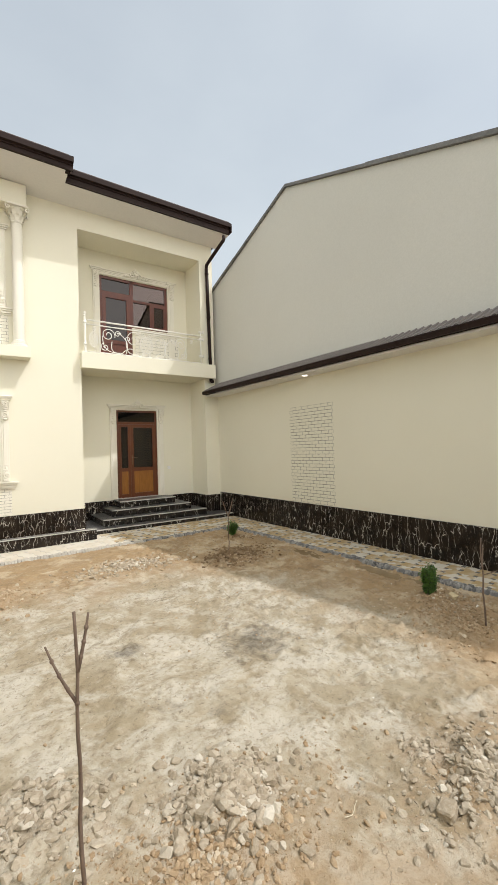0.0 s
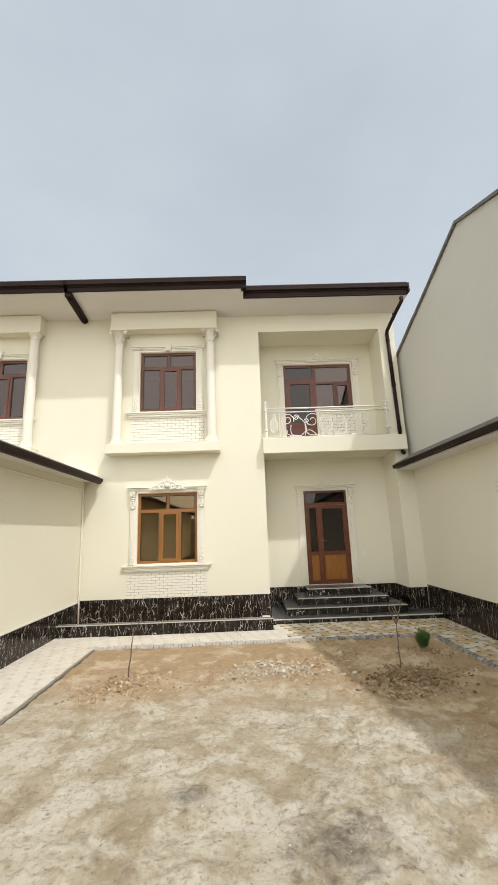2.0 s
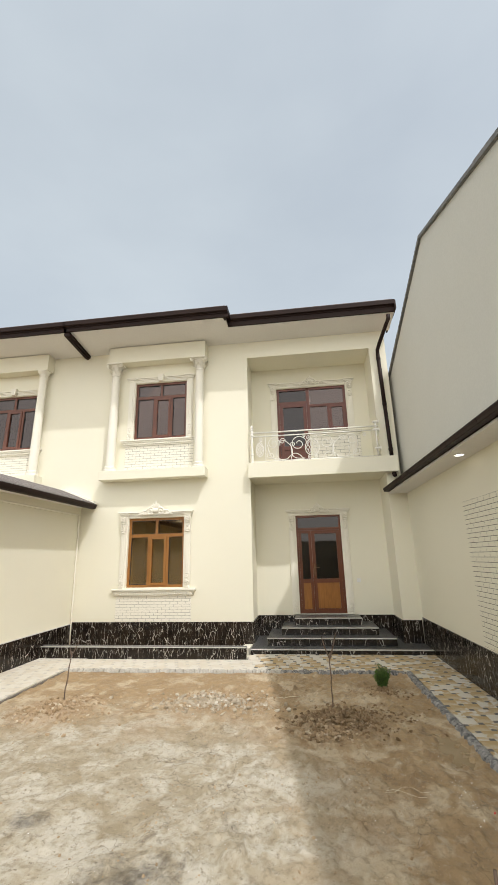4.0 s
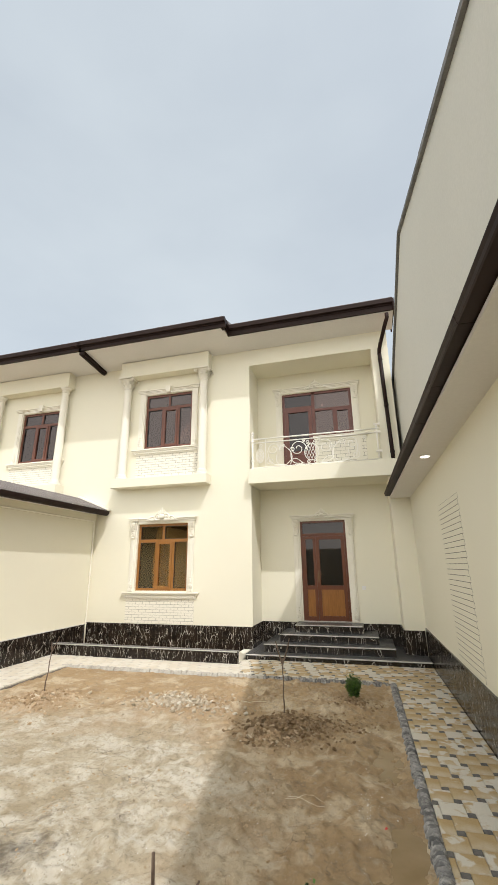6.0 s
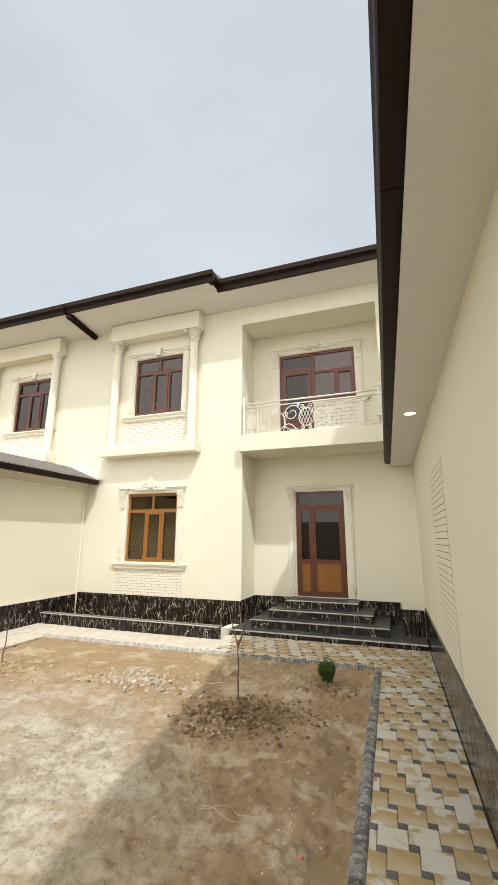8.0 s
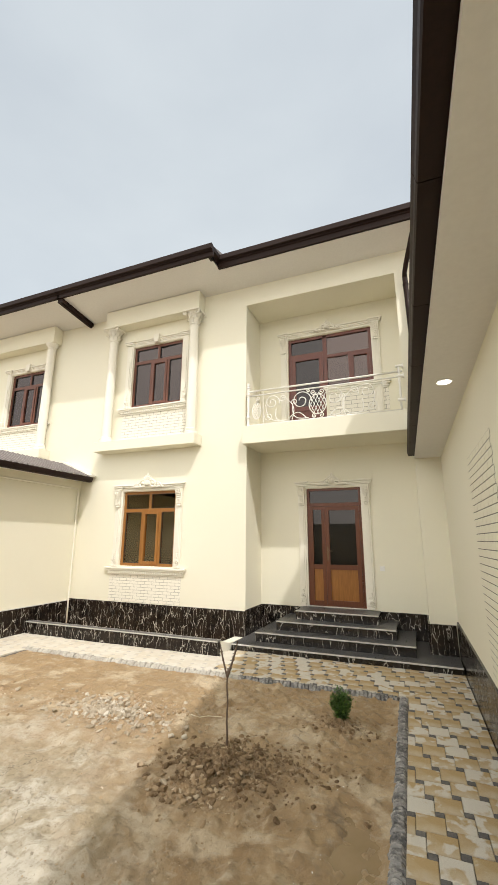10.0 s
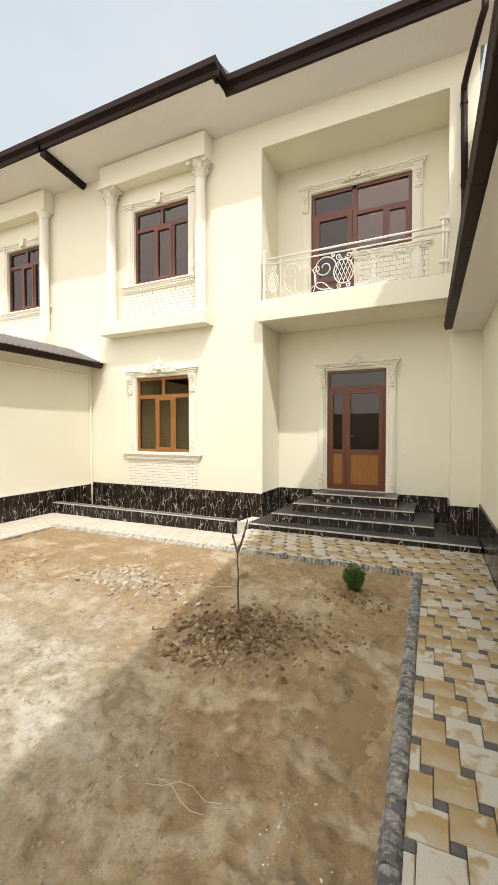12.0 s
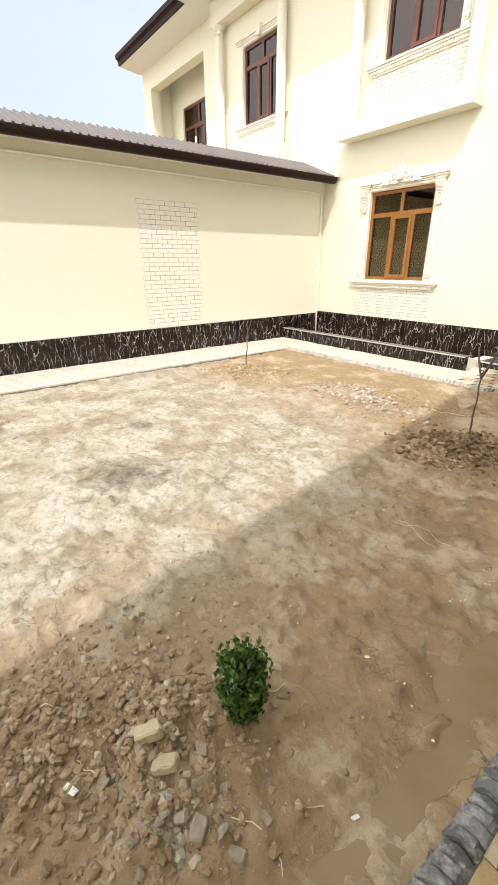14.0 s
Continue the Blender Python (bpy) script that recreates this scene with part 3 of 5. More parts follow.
skewed(solid("wall_gable", prism(bmesh.new(), gable_outline, "x", RIGHT, RIGHT + 0.3), GABLE, "tall grey-cream rendered gable wall of the neighbouring house", "wall", "structure"))
coping = thing("gable_coping", "weathered dark grey sheet coping along the gable", "coping", kind="structure")
for side, y_end in ((-1, -3.7), (1, 15.7)):
    bm = bmesh.new()
    length = abs(y_end - PEAK_Y)
    pieces = int(length / 1.9)
    for i in range(pieces):
        a, b = PEAK_Y + side * length * i / pieces, PEAK_Y + side * length * (i + 1) / pieces - side * 0.004
        za, zb = PEAK_Z - PITCH * abs(a - PEAK_Y) + 0.004, PEAK_Z - PITCH * abs(b - PEAK_Y) + 0.004
        rise = 0.012 if i % 2 else 0.0
        prism(bm, [(a, za), (b, zb), (b, zb + 0.055 + rise), (a, za + 0.055 + rise)], "x", RIGHT - 0.045, RIGHT + 0.4)
    part("coping_sheet", bm, COPING, coping)
skewed(coping)

# ---- house shell ----
holes = [WIN, UPWIN, FARWIN, RECESS_LOW, RECESS_UP, FAR_RECESS]
solid("wall_facade", pierced(-10.0, 5.16, -0.15, 6.9, FACADE, FACADE + 0.3, holes, along_x), CREAM, "cream plastered two-storey house front", "wall", "structure")
solid("wall_recess_back", pierced(1.4, 5.16, -0.15, 6.9, BACK, BACK + 0.25, [DOOR, (BALWIN[0], 3.32, 3.80, BALWIN[3]), (3.32, BALWIN[1], 4.73, BALWIN[3])], along_x),
      CREAM, "cream plastered back wall of the entrance and balcony recess", "wall", "structure")
for k, (a, b, z0, z1) in enumerate(((1.62, 1.92, -0.15, 3.46), (4.86, 5.16, -0.15, 3.46), (1.60, 1.90, 3.785, 6.45), (4.79, 5.16, 3.785, 6.45))):
    solid("wall_recess_side_%d" % (k + 1), boxed(a, b, FACADE + 0.3, BACK, z0, z1), CREAM, "cream plastered side of the recess", "wall", "structure")
solid("ceiling_recess", boxed(1.6, 5.16, FACADE + 0.3, BACK, 6.45, 6.6), CREAM, "cream ceiling over the balcony", "ceiling", "structure")
solid("wall_pier", boxed(5.16, RIGHT - 0.04, FACADE, FACADE + 0.3, -0.15, 3.3), CREAM, "cream plastered pier beside the entrance", "wall", "structure")
solid("wall_house_side", boxed(4.92, 5.16, BACK + 0.25, 13.6, -0.15, 6.9), CREAM, "cream plastered house side", "wall", "structure")
solid("wall_house_far_side", boxed(-10.0, -9.75, FACADE + 0.3, 13.6, -0.15, 6.9), CREAM, "cream plastered house side", "wall", "structure")
solid("wall_house_back", boxed(-10.0, 5.16, 13.6, 13.9, -0.15, 6.9), CREAM, "plain back wall of the house", "wall", "structure")
solid("wall_far_recess_back", pierced(-9.75, -6.2, 3.6, 6.9, BACK, BACK + 0.25, [(-9.05, -7.3, 3.85, 5.92)], along_x), CREAM, "cream back wall of the far balcony recess", "wall", "structure")
solid("wall_far_recess_side", boxed(-6.45, -6.2, FACADE + 0.3, BACK, 3.6, 6.9), CREAM, "cream side of the far balcony recess", "wall", "structure")
solid("floor_far_balcony", boxed(-9.75, -6.45, FACADE - 0.12, BACK, 3.5, 3.775), CREAM, "cream balcony slab of the far unit", "balcony", "structure")


def room(name, x0, x1, y0, y1, z0, z1):
    bm = bmesh.new()
    t = 0.04
    box(bm, x0, x1, y1, y1 + t, z0, z1)
    box(bm, x0 - t, x0, y0, y1 + t, z0, z1)
    box(bm, x1, x1 + t, y0, y1 + t, z0, z1)
    box(bm, x0 - t, x1 + t, y0, y1 + t, z0 - t, z0)
    box(bm, x0 - t, x1 + t, y0, y1 + t, z1, z1 + t)
    solid(name, bm, ROOM, "plain beige plastered room behind the glass", "room", "structure")


room("interior_lower", -1.9, 1.5, 9.31, 12.6, 0.5, 3.3)
room("interior_upper", -1.9, 1.5, 9.31, 12.6, 3.85, 6.7)
room("interior_hall", 1.7, 4.85, 10.06, 13.2, 0.5, 3.3)
room("interior_balcony_room", 1.7, 4.85, 10.06, 13.2, 3.79, 6.7)
room("interior_far", -6.0, -2.4, 9.31, 12.6, 3.85, 6.7)
room("interior_far_balcony", -9.7, -6.2, 10.06, 13.2, 3.7, 6.7)

# ---- eaves and roofs ----
EAVE_Z = 6.90
EAVES = [(1.56, 5.30, 8.32), (-2.23, 1.56, 7.95), (-6.15, -2.23, 7.95), (-10.15, -6.15, 8.32)]


def soffit_z(y):
    return 6.872 + 0.118 * (FACADE - y)


for k, (a, b, y) in enumerate(EAVES):
    solid("ceiling_soffit_%d" % (k + 1), prism(bmesh.new(), [(y + 0.05, soffit_z(y + 0.05)), (FACADE, 6.872), (FACADE, 6.93), (y + 0.05, soffit_z(y + 0.05) + 0.05)], "x", a, b), SOFFIT, "smooth white soffit under the eaves", "soffit", "structure")


def eave_profile(y):
    """Fascia board with a box gutter and a rolled lip."""
    low = max(soffit_z(y) - 0.02, 6.955)
    return [(y + 0.05, low), (y + 0.05, 7.19), (y - 0.06, 7.21), (y - 0.075, 7.19), (y - 0.07, 7.10), (y - 0.02, 7.085), (y - 0.02, 7.065), (y + 0.0, 7.055), (y + 0.0, low)]


gutter = thing("eaves_gutter", "dark brown metal fascia with box gutter along the eaves", "gutter", kind="structure")
for a, b, y in EAVES:
    bm = prism(bmesh.new(), eave_profile(y), "x", a - (0.07 if y < 8 else 0.0), b + (0.07 if y < 8 and b > 0 else 0.0))
    part("fascia", bm, BROWN_METAL, gutter)
for x in (1.56, -6.15):
    outline = [(x - 0.05, 6.977), (x - 0.05, 7.19), (x + 0.06, 7.205), (x + 0.075, 7.185), (x + 0.07, 7.10), (x + 0.02, 7.085), (x, 7.055), (x, 6.977)]
    if x < 0:
        outline = [(2 * x - u, v) for u, v in outline]
    part("return_fascia", prism(bmesh.new(), outline, "y", 8.0, 8.35), BROWN_METAL, gutter)
part("end_cap", boxed(5.30, 5.33, 8.25, 9.3, 6.975, 7.19), BROWN_METAL, gutter)
valley = prism(bmesh.new(), [(7.99, 6.895), (8.98, 6.795), (8.98, 6.872), (7.99, 6.985)], "x", -2.30, -2.16)
prism(valley, [(8.06, 6.865), (8.99, 6.77), (8.99, 6.794), (8.06, 6.888)], "x", -2.255, -2.205)
part("party_gutter", valley, BROWN_METAL, gutter)
for k, (a, b, y) in enumerate(EAVES):
    bm = prism(bmesh.new(), [(y, 7.195), (13.95, 9.0), (13.95, 9.08), (y, 7.26)], "x", a, b)
    solid("roof_%d" % (k + 1), bm, ROOF_METAL, "brown metal house roof", "roof", "structure")


def corrugated(x_low, z_low, x_high, z_high, y0, y1, pitch=0.11):
    """A ribbed sheet whose ribs run down the slope."""
    bm = bmesh.new()
    ys = []
    k = int((y1 - y0) / pitch)
    for i in range(k):
        a = y0 + i * pitch
        ys += [(a, 0.0), (a + pitch * 0.58, 0.0), (a + pitch * 0.68, 0.020), (a + pitch * 0.90, 0.020)]
    ys.append((y0 + k * pitch, 0.0))
    low = [bm.verts.new((x_low, y, z_low + h)) for y, h in ys]
    high = [bm.verts.new((x_high, y, z_high + h)) for y, h in ys]
    low2 = [bm.verts.new((x_low, y, z_low + h - 0.006)) for y, h in ys]
    for i in range(len(ys) - 1):
        bm.faces.new((low[i], low[i + 1], high[i + 1], high[i]))
        bm.faces.new((low[i], low2[i], low2[i + 1], low[i + 1]))
    return bm


def wall_roof(name, x_gut, x_low, z_low, x_high, z_high, y0, y1, wall_x, side, bottom, deep, soffit):
    top = thing(name, "narrow ribbed brown-grey sheet roof over the wall with brown gutter", "roof", kind="structure")
    part("roof_sheet", corrugated(x_low, z_low, x_high, z_high, y0, y1), ROOF_METAL, top)
    lo, hi = sorted((wall_x, x_gut + side * 0.10))
    part("soffit_board", boxed(lo, hi, y0, y1, soffit, soffit + 0.03), SOFFIT, top, "white soffit board")
    seg = y0
    first = (y1 - y0 - 0.1) % 0.90
    while seg < y1 - 0.01:
        end = min(seg + (first if seg == y0 else 0.90), y1)
        s = side
        low = 0.05 if deep > 0.1 else 0.014
        outline = [(x_gut + s * 0.105, bottom), (x_gut + s * 0.105, bottom + deep), (x_gut + s * 0.03, bottom + deep + 0.002), (x_gut, bottom + deep - 0.004), (x_gut - s * 0.006, bottom + deep - 0.02),
                   (x_gut + s * 0.004, bottom + deep * 0.45), (x_gut + s * low * 0.55, bottom + 0.012), (x_gut + s * low, bottom)]
        part("gutter_length", prism(bmesh.new(), outline, "y", seg, end - 0.006), BROWN_METAL, top)
        seg = end
    return top


right_roof = wall_roof("wall_roof_right", 4.823, 4.86, 3.128, RIGHT, 3.355, -8.9, 8.97, RIGHT, 1, 3.045, 0.08, 3.005)
left_roof = wall_roof("wall_roof_left", -1.60, -1.64, 3.02, -2.50, 3.365, -8.9, 8.86, LEFT, -1, 2.905, 0.11, 2.955)
part("back_slope", corrugated(-3.3, 3.06, -2.50, 3.365, -8.9, 8.86), ROOF_METAL, left_roof)
bm = bmesh.new()
prism(bm, [(-1.66, 3.03), (-2.50, 3.385), (-2.50, 3.42), (-1.66, 3.07)], "y", 8.80, 8.995)
part("wall_flashing", bm, TRIM, left_roof, "cream mortar flashing against the house")
part("end_plate", boxed(4.935, RIGHT - 0.003, 8.971, 8.984, 3.036, 3.12), BROWN_METAL, right_roof)
skewed(right_roof)
# the gutter line closes in on the wall towards the gate
right_roof.matrix_basis = Matrix.Translation((RIGHT, 8.97, 0)) @ Matrix.Rotation(0.0098, 4, "Z") @ Matrix.Translation((-RIGHT, -8.97, 0)) @ right_roof.matrix_basis


# ---- black marble plinths ----
def plinth(name, runs, label):
    base = thing(name, label, "plinth", kind="structure")
    for axis, a, b, face, z0, z1, depth in runs:
        k = max(1, round(abs(b - a) / 0.6))
        for i in range(k):
            u0, u1 = a + (b - a) * i / k + 0.0008, a + (b - a) * (i + 1) / k - 0.0008
            w0, w1 = sorted((face, face + depth))
            bm = boxed(u0, u1, w0, w1, z0, z1, bevel=0.002) if axis == "x" else boxed(w0, w1, u0, u1, z0, z1, bevel=0.002)
            part("slab", bm, VEINED, base)
    return base


def edge_strip(base, runs):
    for axis, a, b, face, z, depth in runs:
        w0, w1 = sorted((face, face + depth))
        part("edge_strip", boxed(a, b, w0, w1, z, z + 0.012) if axis == "x" else boxed(w0, w1, a, b, z, z + 0.012), STEP_LINE, base, "pale metal edge strip")


pl = plinth("plinth_left", [("y", -9.0, 8.976, LEFT, -0.05, 0.48, 0.024)], "polished black marble plinth with white veins")
edge_strip(pl, [("y", -9.0, 8.976, LEFT, 0.481, 0.03)])
pl = plinth("plinth_right", [("y", -9.0, 8.976, RIGHT, -0.05, 0.585, -0.024)], "polished black marble plinth with white veins")
skewed(pl)
pl = plinth("plinth_house", [("x", LEFT, 1.92, FACADE, -0.1, 0.515, -0.024)], "polished black marble plinth with white veins")
pl = plinth("plinth_recess", [("y", FACADE - 0.02, BACK - 0.024, 1.92, 0.0, 0.535, 0.024), ("x", 1.944, 2.80, BACK, 0.0, 0.535, -0.024), ("x", 4.06, 4.836, BACK, 0.0, 0.535, -0.024),
                              ("y", FACADE - 0.024, BACK - 0.024, 4.86, 0.0, 0.535, -0.024), ("x", 4.862, RIGHT - 0.10, FACADE, -0.05, 0.535, -0.024)],
            "polished black marble plinth in the entrance recess")

# low marble-faced wall of the window well
well = thing("window_well_wall", "low black marble faced wall with pale edge in front of the window", "low wall", kind="structure")
part("core", boxed(LEFT + 0.026, 1.875, WELL[0] + 0.018, WELL[1], -0.05, 0.222), TRIM, well)
k = 7
for i in range(k):
    a, b = LEFT + 0.026 + (1.9 - LEFT - 0.026) * i / k, LEFT + 0.026 + (1.9 - LEFT - 0.026) * (i + 1) / k
    part("slab", boxed(a + 0.0008, b - 0.0008, WELL[0], WELL[0] + 0.018, -0.05, 0.222, bevel=0.002), VEINED, well)
part("end_slab", boxed(1.876, 1.9, WELL[0] + 0.019, WELL[1], -0.05, 0.222, bevel=0.002), VEINED, well)
part("top_slab", boxed(LEFT + 0.026, 1.905, WELL[0] - 0.004, WELL[1] + 0.004, 0.2225, 0.243, bevel=0.003), STEP_TOP, well, "dark stone top")
for ya, yb_ in ((WELL[0] - 0.009, WELL[0] - 0.0045), (WELL[1] + 0.0045, WELL[1] + 0.009)):
    part("edge_strip", boxed(LEFT + 0.026, 1.906, ya, yb_, 0.228, 0.2445), STEP_LINE, well, "pale edge strip")
prism_bm = prism(bmesh.new(), [(WELL[1] + 0.010, -0.05), (8.975, -0.05), (8.975, 0.10), (8.40, 0.13), (WELL[1] + 0.010, 0.225)], "x", 1.74, 1.895)
part("return_wall", prism_bm, TRIM, well, "white plastered return")

# ---- entrance steps ----
steps = thing("entrance_steps", "dark grey stone steps with black marble risers and pale nosings", "steps", kind="structure")
TREADS = [(1.93, RIGHT - 0.10, 8.41, 0.124), (2.22, 4.65, 8.69, 0.264), (2.49, 4.38, 8.98, 0.404), (2.75, 4.11, 9.26, 0.547)]
for i, (a, b, y, z) in enumerate(TREADS):
    low = TREADS[i - 1][3] if i else -0.05
    back = BACK - 0.026
    x_in = a + 0.018
    part("core", boxed(a + 0.018, b - 0.018, y + 0.018, back if i else FACADE - 0.03, low, z - 0.022), MORTAR, steps)
    k = max(2, round((b - a) / 0.6))
    for j in range(k):
        u, v = a + (b - a) * j / k, a + (b - a) * (j + 1) / k
        part("riser", boxed(u + 0.0008, v - 0.0008, y, y + 0.017, low + 0.001, z - 0.022), MARBLE, steps)
        part("tread", boxed(u + 0.0008, v - 0.0008, y + 0.012, (back if i else FACADE - 0.026), z - 0.021, z, bevel=0.002), STEP_TOP, steps)
    part("nosing", boxed(a - 0.004, b + 0.004, y - 0.006, y + 0.011, z - 0.018, z + 0.001, bevel=0.003), STEP_LINE, steps, "pale nosing")
    if i:
        for u, v in ((a, a + 0.017), (b - 0.017, b)):
            part("side_riser", boxed(u, v, y + 0.018, back, low + 0.001, z - 0.022), MARBLE, steps)
part("tread", boxed(1.95, 4.83, FACADE - 0.025, BACK - 0.03, 0.02, 0.1235), STEP_TOP, steps)


# ---- brick-patterned panels ----
def brick_panel(name, axis, u0, u1, z0, z1, face, out, label, brick=(0.215, 0.083), offset=0.5, joint=0.007, tooth=0.0, grout=GROUT, paint=TRIM):
    """Scored plaster bricks on a grey bed; each brick stands proud, and rows may end in teeth."""
    base = thing(name, label, "brick panel", kind="structure")
    d0, d1 = sorted((face, face + out * 0.0008))
    bed = bmesh.new()
    cache = {}
    row, z = 0, z0
    while z < z1 - 0.02:
        top = min(z + brick[1], z1)
        left, right = (u0 - tooth, u1) if row % 2 else (u0, u1 + tooth)
        u = u0 - brick[0] * (offset if row % 2 else 0.0)
        if axis == "x":
            box(bed, left + 0.002, right - 0.002, d0, d1, z + 0.0002, top - 0.0002)
        else:
            box(bed, d0, d1, left, right, z + 0.0002, top - 0.0002)
        while u < right - 0.004:
            a, b = max(u, left), min(u + brick[0], right)
            w, h = round(b - a - joint, 4), round(top - z - joint, 4)
            if w > 0.013 and h > 0.01:
                if (w, h) not in cache:
                    bm = boxed(0, w, 0, 0.0022, 0, h, bevel=0.0007)
                    if axis == "y":
                        bmesh.ops.transform(bm, matrix=Matrix(((0, 1, 0, 0), (1, 0, 0, 0), (0, 0, 1, 0), (0, 0, 0, 1))), verts=bm.verts)
                    bmesh.ops.recalc_face_normals(bm, faces=bm.faces)
                    me = bpy.data.meshes.new("brick")
                    bm.to_mesh(me)
                    bm.free()
                    me.materials.append(paint)
                    cache[(w, h)] = me
                ob = new("brick", cache[(w, h)])
                ob.parent = base
                off = face + (0.0008 if out > 0 else -0.0008 - 0.0022)
                ob.location = (a + joint / 2, off, z + joint / 2) if axis == "x" else (off, a + joint / 2, z + joint / 2)
            u += brick[0]
        z += brick[1]
        row += 1
    part("bed", bed, grout, base)
    return base


# ---- window joinery ----
def frame_ring(bm, x0, x1, y0, y1, z0, z1, t):
    box(bm, x0, x0 + t, y0, y1, z0, z1)
    box(bm, x1 - t, x1, y0, y1, z0, z1)
    box(bm, x0 + t, x1 - t, y0, y1, z0, z0 + t)
    box(bm, x0 + t, x1 - t, y0, y1, z1 - t, z1)


def pane(parent, x0, x1, z0, z1, y, material):
    p = part("pane", boxed(x0, x1, y, y + 0.006, z0, z1), material, parent)
    p.visible_shadow = False
    return p


def window(name, rect, y, film, glass_material, label, cut=(0.37, 0.70), transom=0.26):
    x0, x1, z0, z1 = rect
    top = thing(name, label, "window", kind="structure")
    t = 0.055
    bm = bmesh.new()
    frame_ring(bm, x0, x1, y, y + 0.07, z0, z1, t)
    part("window_frame", bm, film, top)
    zt = z1 - (z1 - z0) * transom
    part("transom_bar", boxed(x0 + t, x1 - t, y + 0.002, y + 0.068, zt - 0.035, zt + 0.035), film, top)
    xm = (x0 + x1) / 2
    part("upper_mullion", boxed(xm - 0.03, xm + 0.03, y + 0.002, y + 0.068, zt + 0.035, z1 - t), film, top)
    xa, xb = x0 + (x1 - x0) * cut[0], x0 + (x1 - x0) * cut[1]
    for xx in (xa, xb):
        part("mullion", boxed(xx - 0.03, xx + 0.03, y + 0.002, y + 0.068, z0 + t, zt - 0.035), film, top)
    sash = bmesh.new()
    frame_ring(sash, xa + 0.024, xb - 0.024, y - 0.014, y + 0.05, z0 + t - 0.012, zt - 0.028, 0.05)
    leaf = part("sash", sash, film, top)
    bead = bmesh.new()
    for a, b, c, d in ((x0 + t, xm - 0.03, zt + 0.035, z1 - t), (xm + 0.03, x1 - t, zt + 0.035, z1 - t), (x0 + t, xa - 0.03, z0 + t, zt - 0.035), (xb + 0.03, x1 - t, z0 + t, zt - 0.035)):
        pane(top, a, b, c, d, y + 0.032, glass_material)
        frame_ring(bead, a, b, y + 0.018, y + 0.03, c, d, 0.012)
    pane(leaf, xa + 0.074, xb - 0.074, z0 + t + 0.038, zt - 0.078, y + 0.02, glass_material)
    part("glazing_bead", bead, DARK_RUBBER, top)
    return top


window("window_1", WIN, FACADE + 0.05, OAK, CLEAR_PANE, "golden oak window with fixed lights and one sash")
window("window_2", UPWIN, FACADE + 0.05, DARK_BROWN, PANE, "dark brown window with grey tinted panes")
window("window_3", FARWIN, FACADE + 0.05, DARK_BROWN, PANE, "dark brown window of the far unit")
window("window_4", (-9.05, -7.3, 3.85, 5.92), BACK + 0.05, DARK_BROWN, PANE, "dark brown balcony window of the far unit")

# balcony door with side window
bw = thing("window_5", "dark red-brown balcony door and window with tinted panes", "window", kind="structure")
yb = BACK + 0.04
bm = bmesh.new()
box(bm, 2.54, 2.60, yb, yb + 0.07, 3.80, 5.92)
box(bm, 3.28, 3.36, yb, yb + 0.07, 3.80, 5.92)
box(bm, 4.20, 4.26, yb, yb + 0.07, 4.73, 5.92)
box(bm, 2.60, 4.20, yb, yb + 0.07, 5.86, 5.92)
box(bm, 2.60, 3.28, yb, yb + 0.07, 5.50, 5.56)
box(bm, 3.36, 4.20, yb, yb + 0.07, 5.40, 5.46)
box(bm, 3.36, 4.20, yb, yb + 0.07, 4.73, 4.79)
box(bm, 3.79, 3.85, yb, yb + 0.07, 4.79, 5.40)
part("window_frame", bm, RED_BROWN, bw)
bm = bmesh.new()
frame_ring(bm, 2.605, 3.275, yb - 0.012, yb + 0.05, 3.81, 5.495, 0.085)
box(bm, 2.69, 3.19, yb - 0.012, yb + 0.05, 4.30, 4.39)
leaf = part("door_leaf", bm, RED_BROWN, bw)
part("lower_panel", boxed(2.69, 3.19, yb + 0.012, yb + 0.03, 3.895, 4.30), RED_BROWN, leaf)
bm = bmesh.new()
frame_ring(bm, 3.845, 4.205, yb - 0.012, yb + 0.05, 4.785, 5.405, 0.05)
sash = part("sash", bm, RED_BROWN, bw)
pane(leaf, 2.69, 3.19, 4.39, 5.41, yb + 0.02, DOOR_PANE)
pane(bw, 2.60, 3.28, 5.56, 5.86, yb + 0.03, DOOR_PANE)
pane(bw, 3.36, 4.20, 5.46, 5.86, yb + 0.03, PANE)
pane(bw, 3.36, 3.79, 4.79, 5.40, yb + 0.03, PANE)
pane(sash, 3.895, 4.155, 4.835, 5.355, yb + 0.02, PANE)

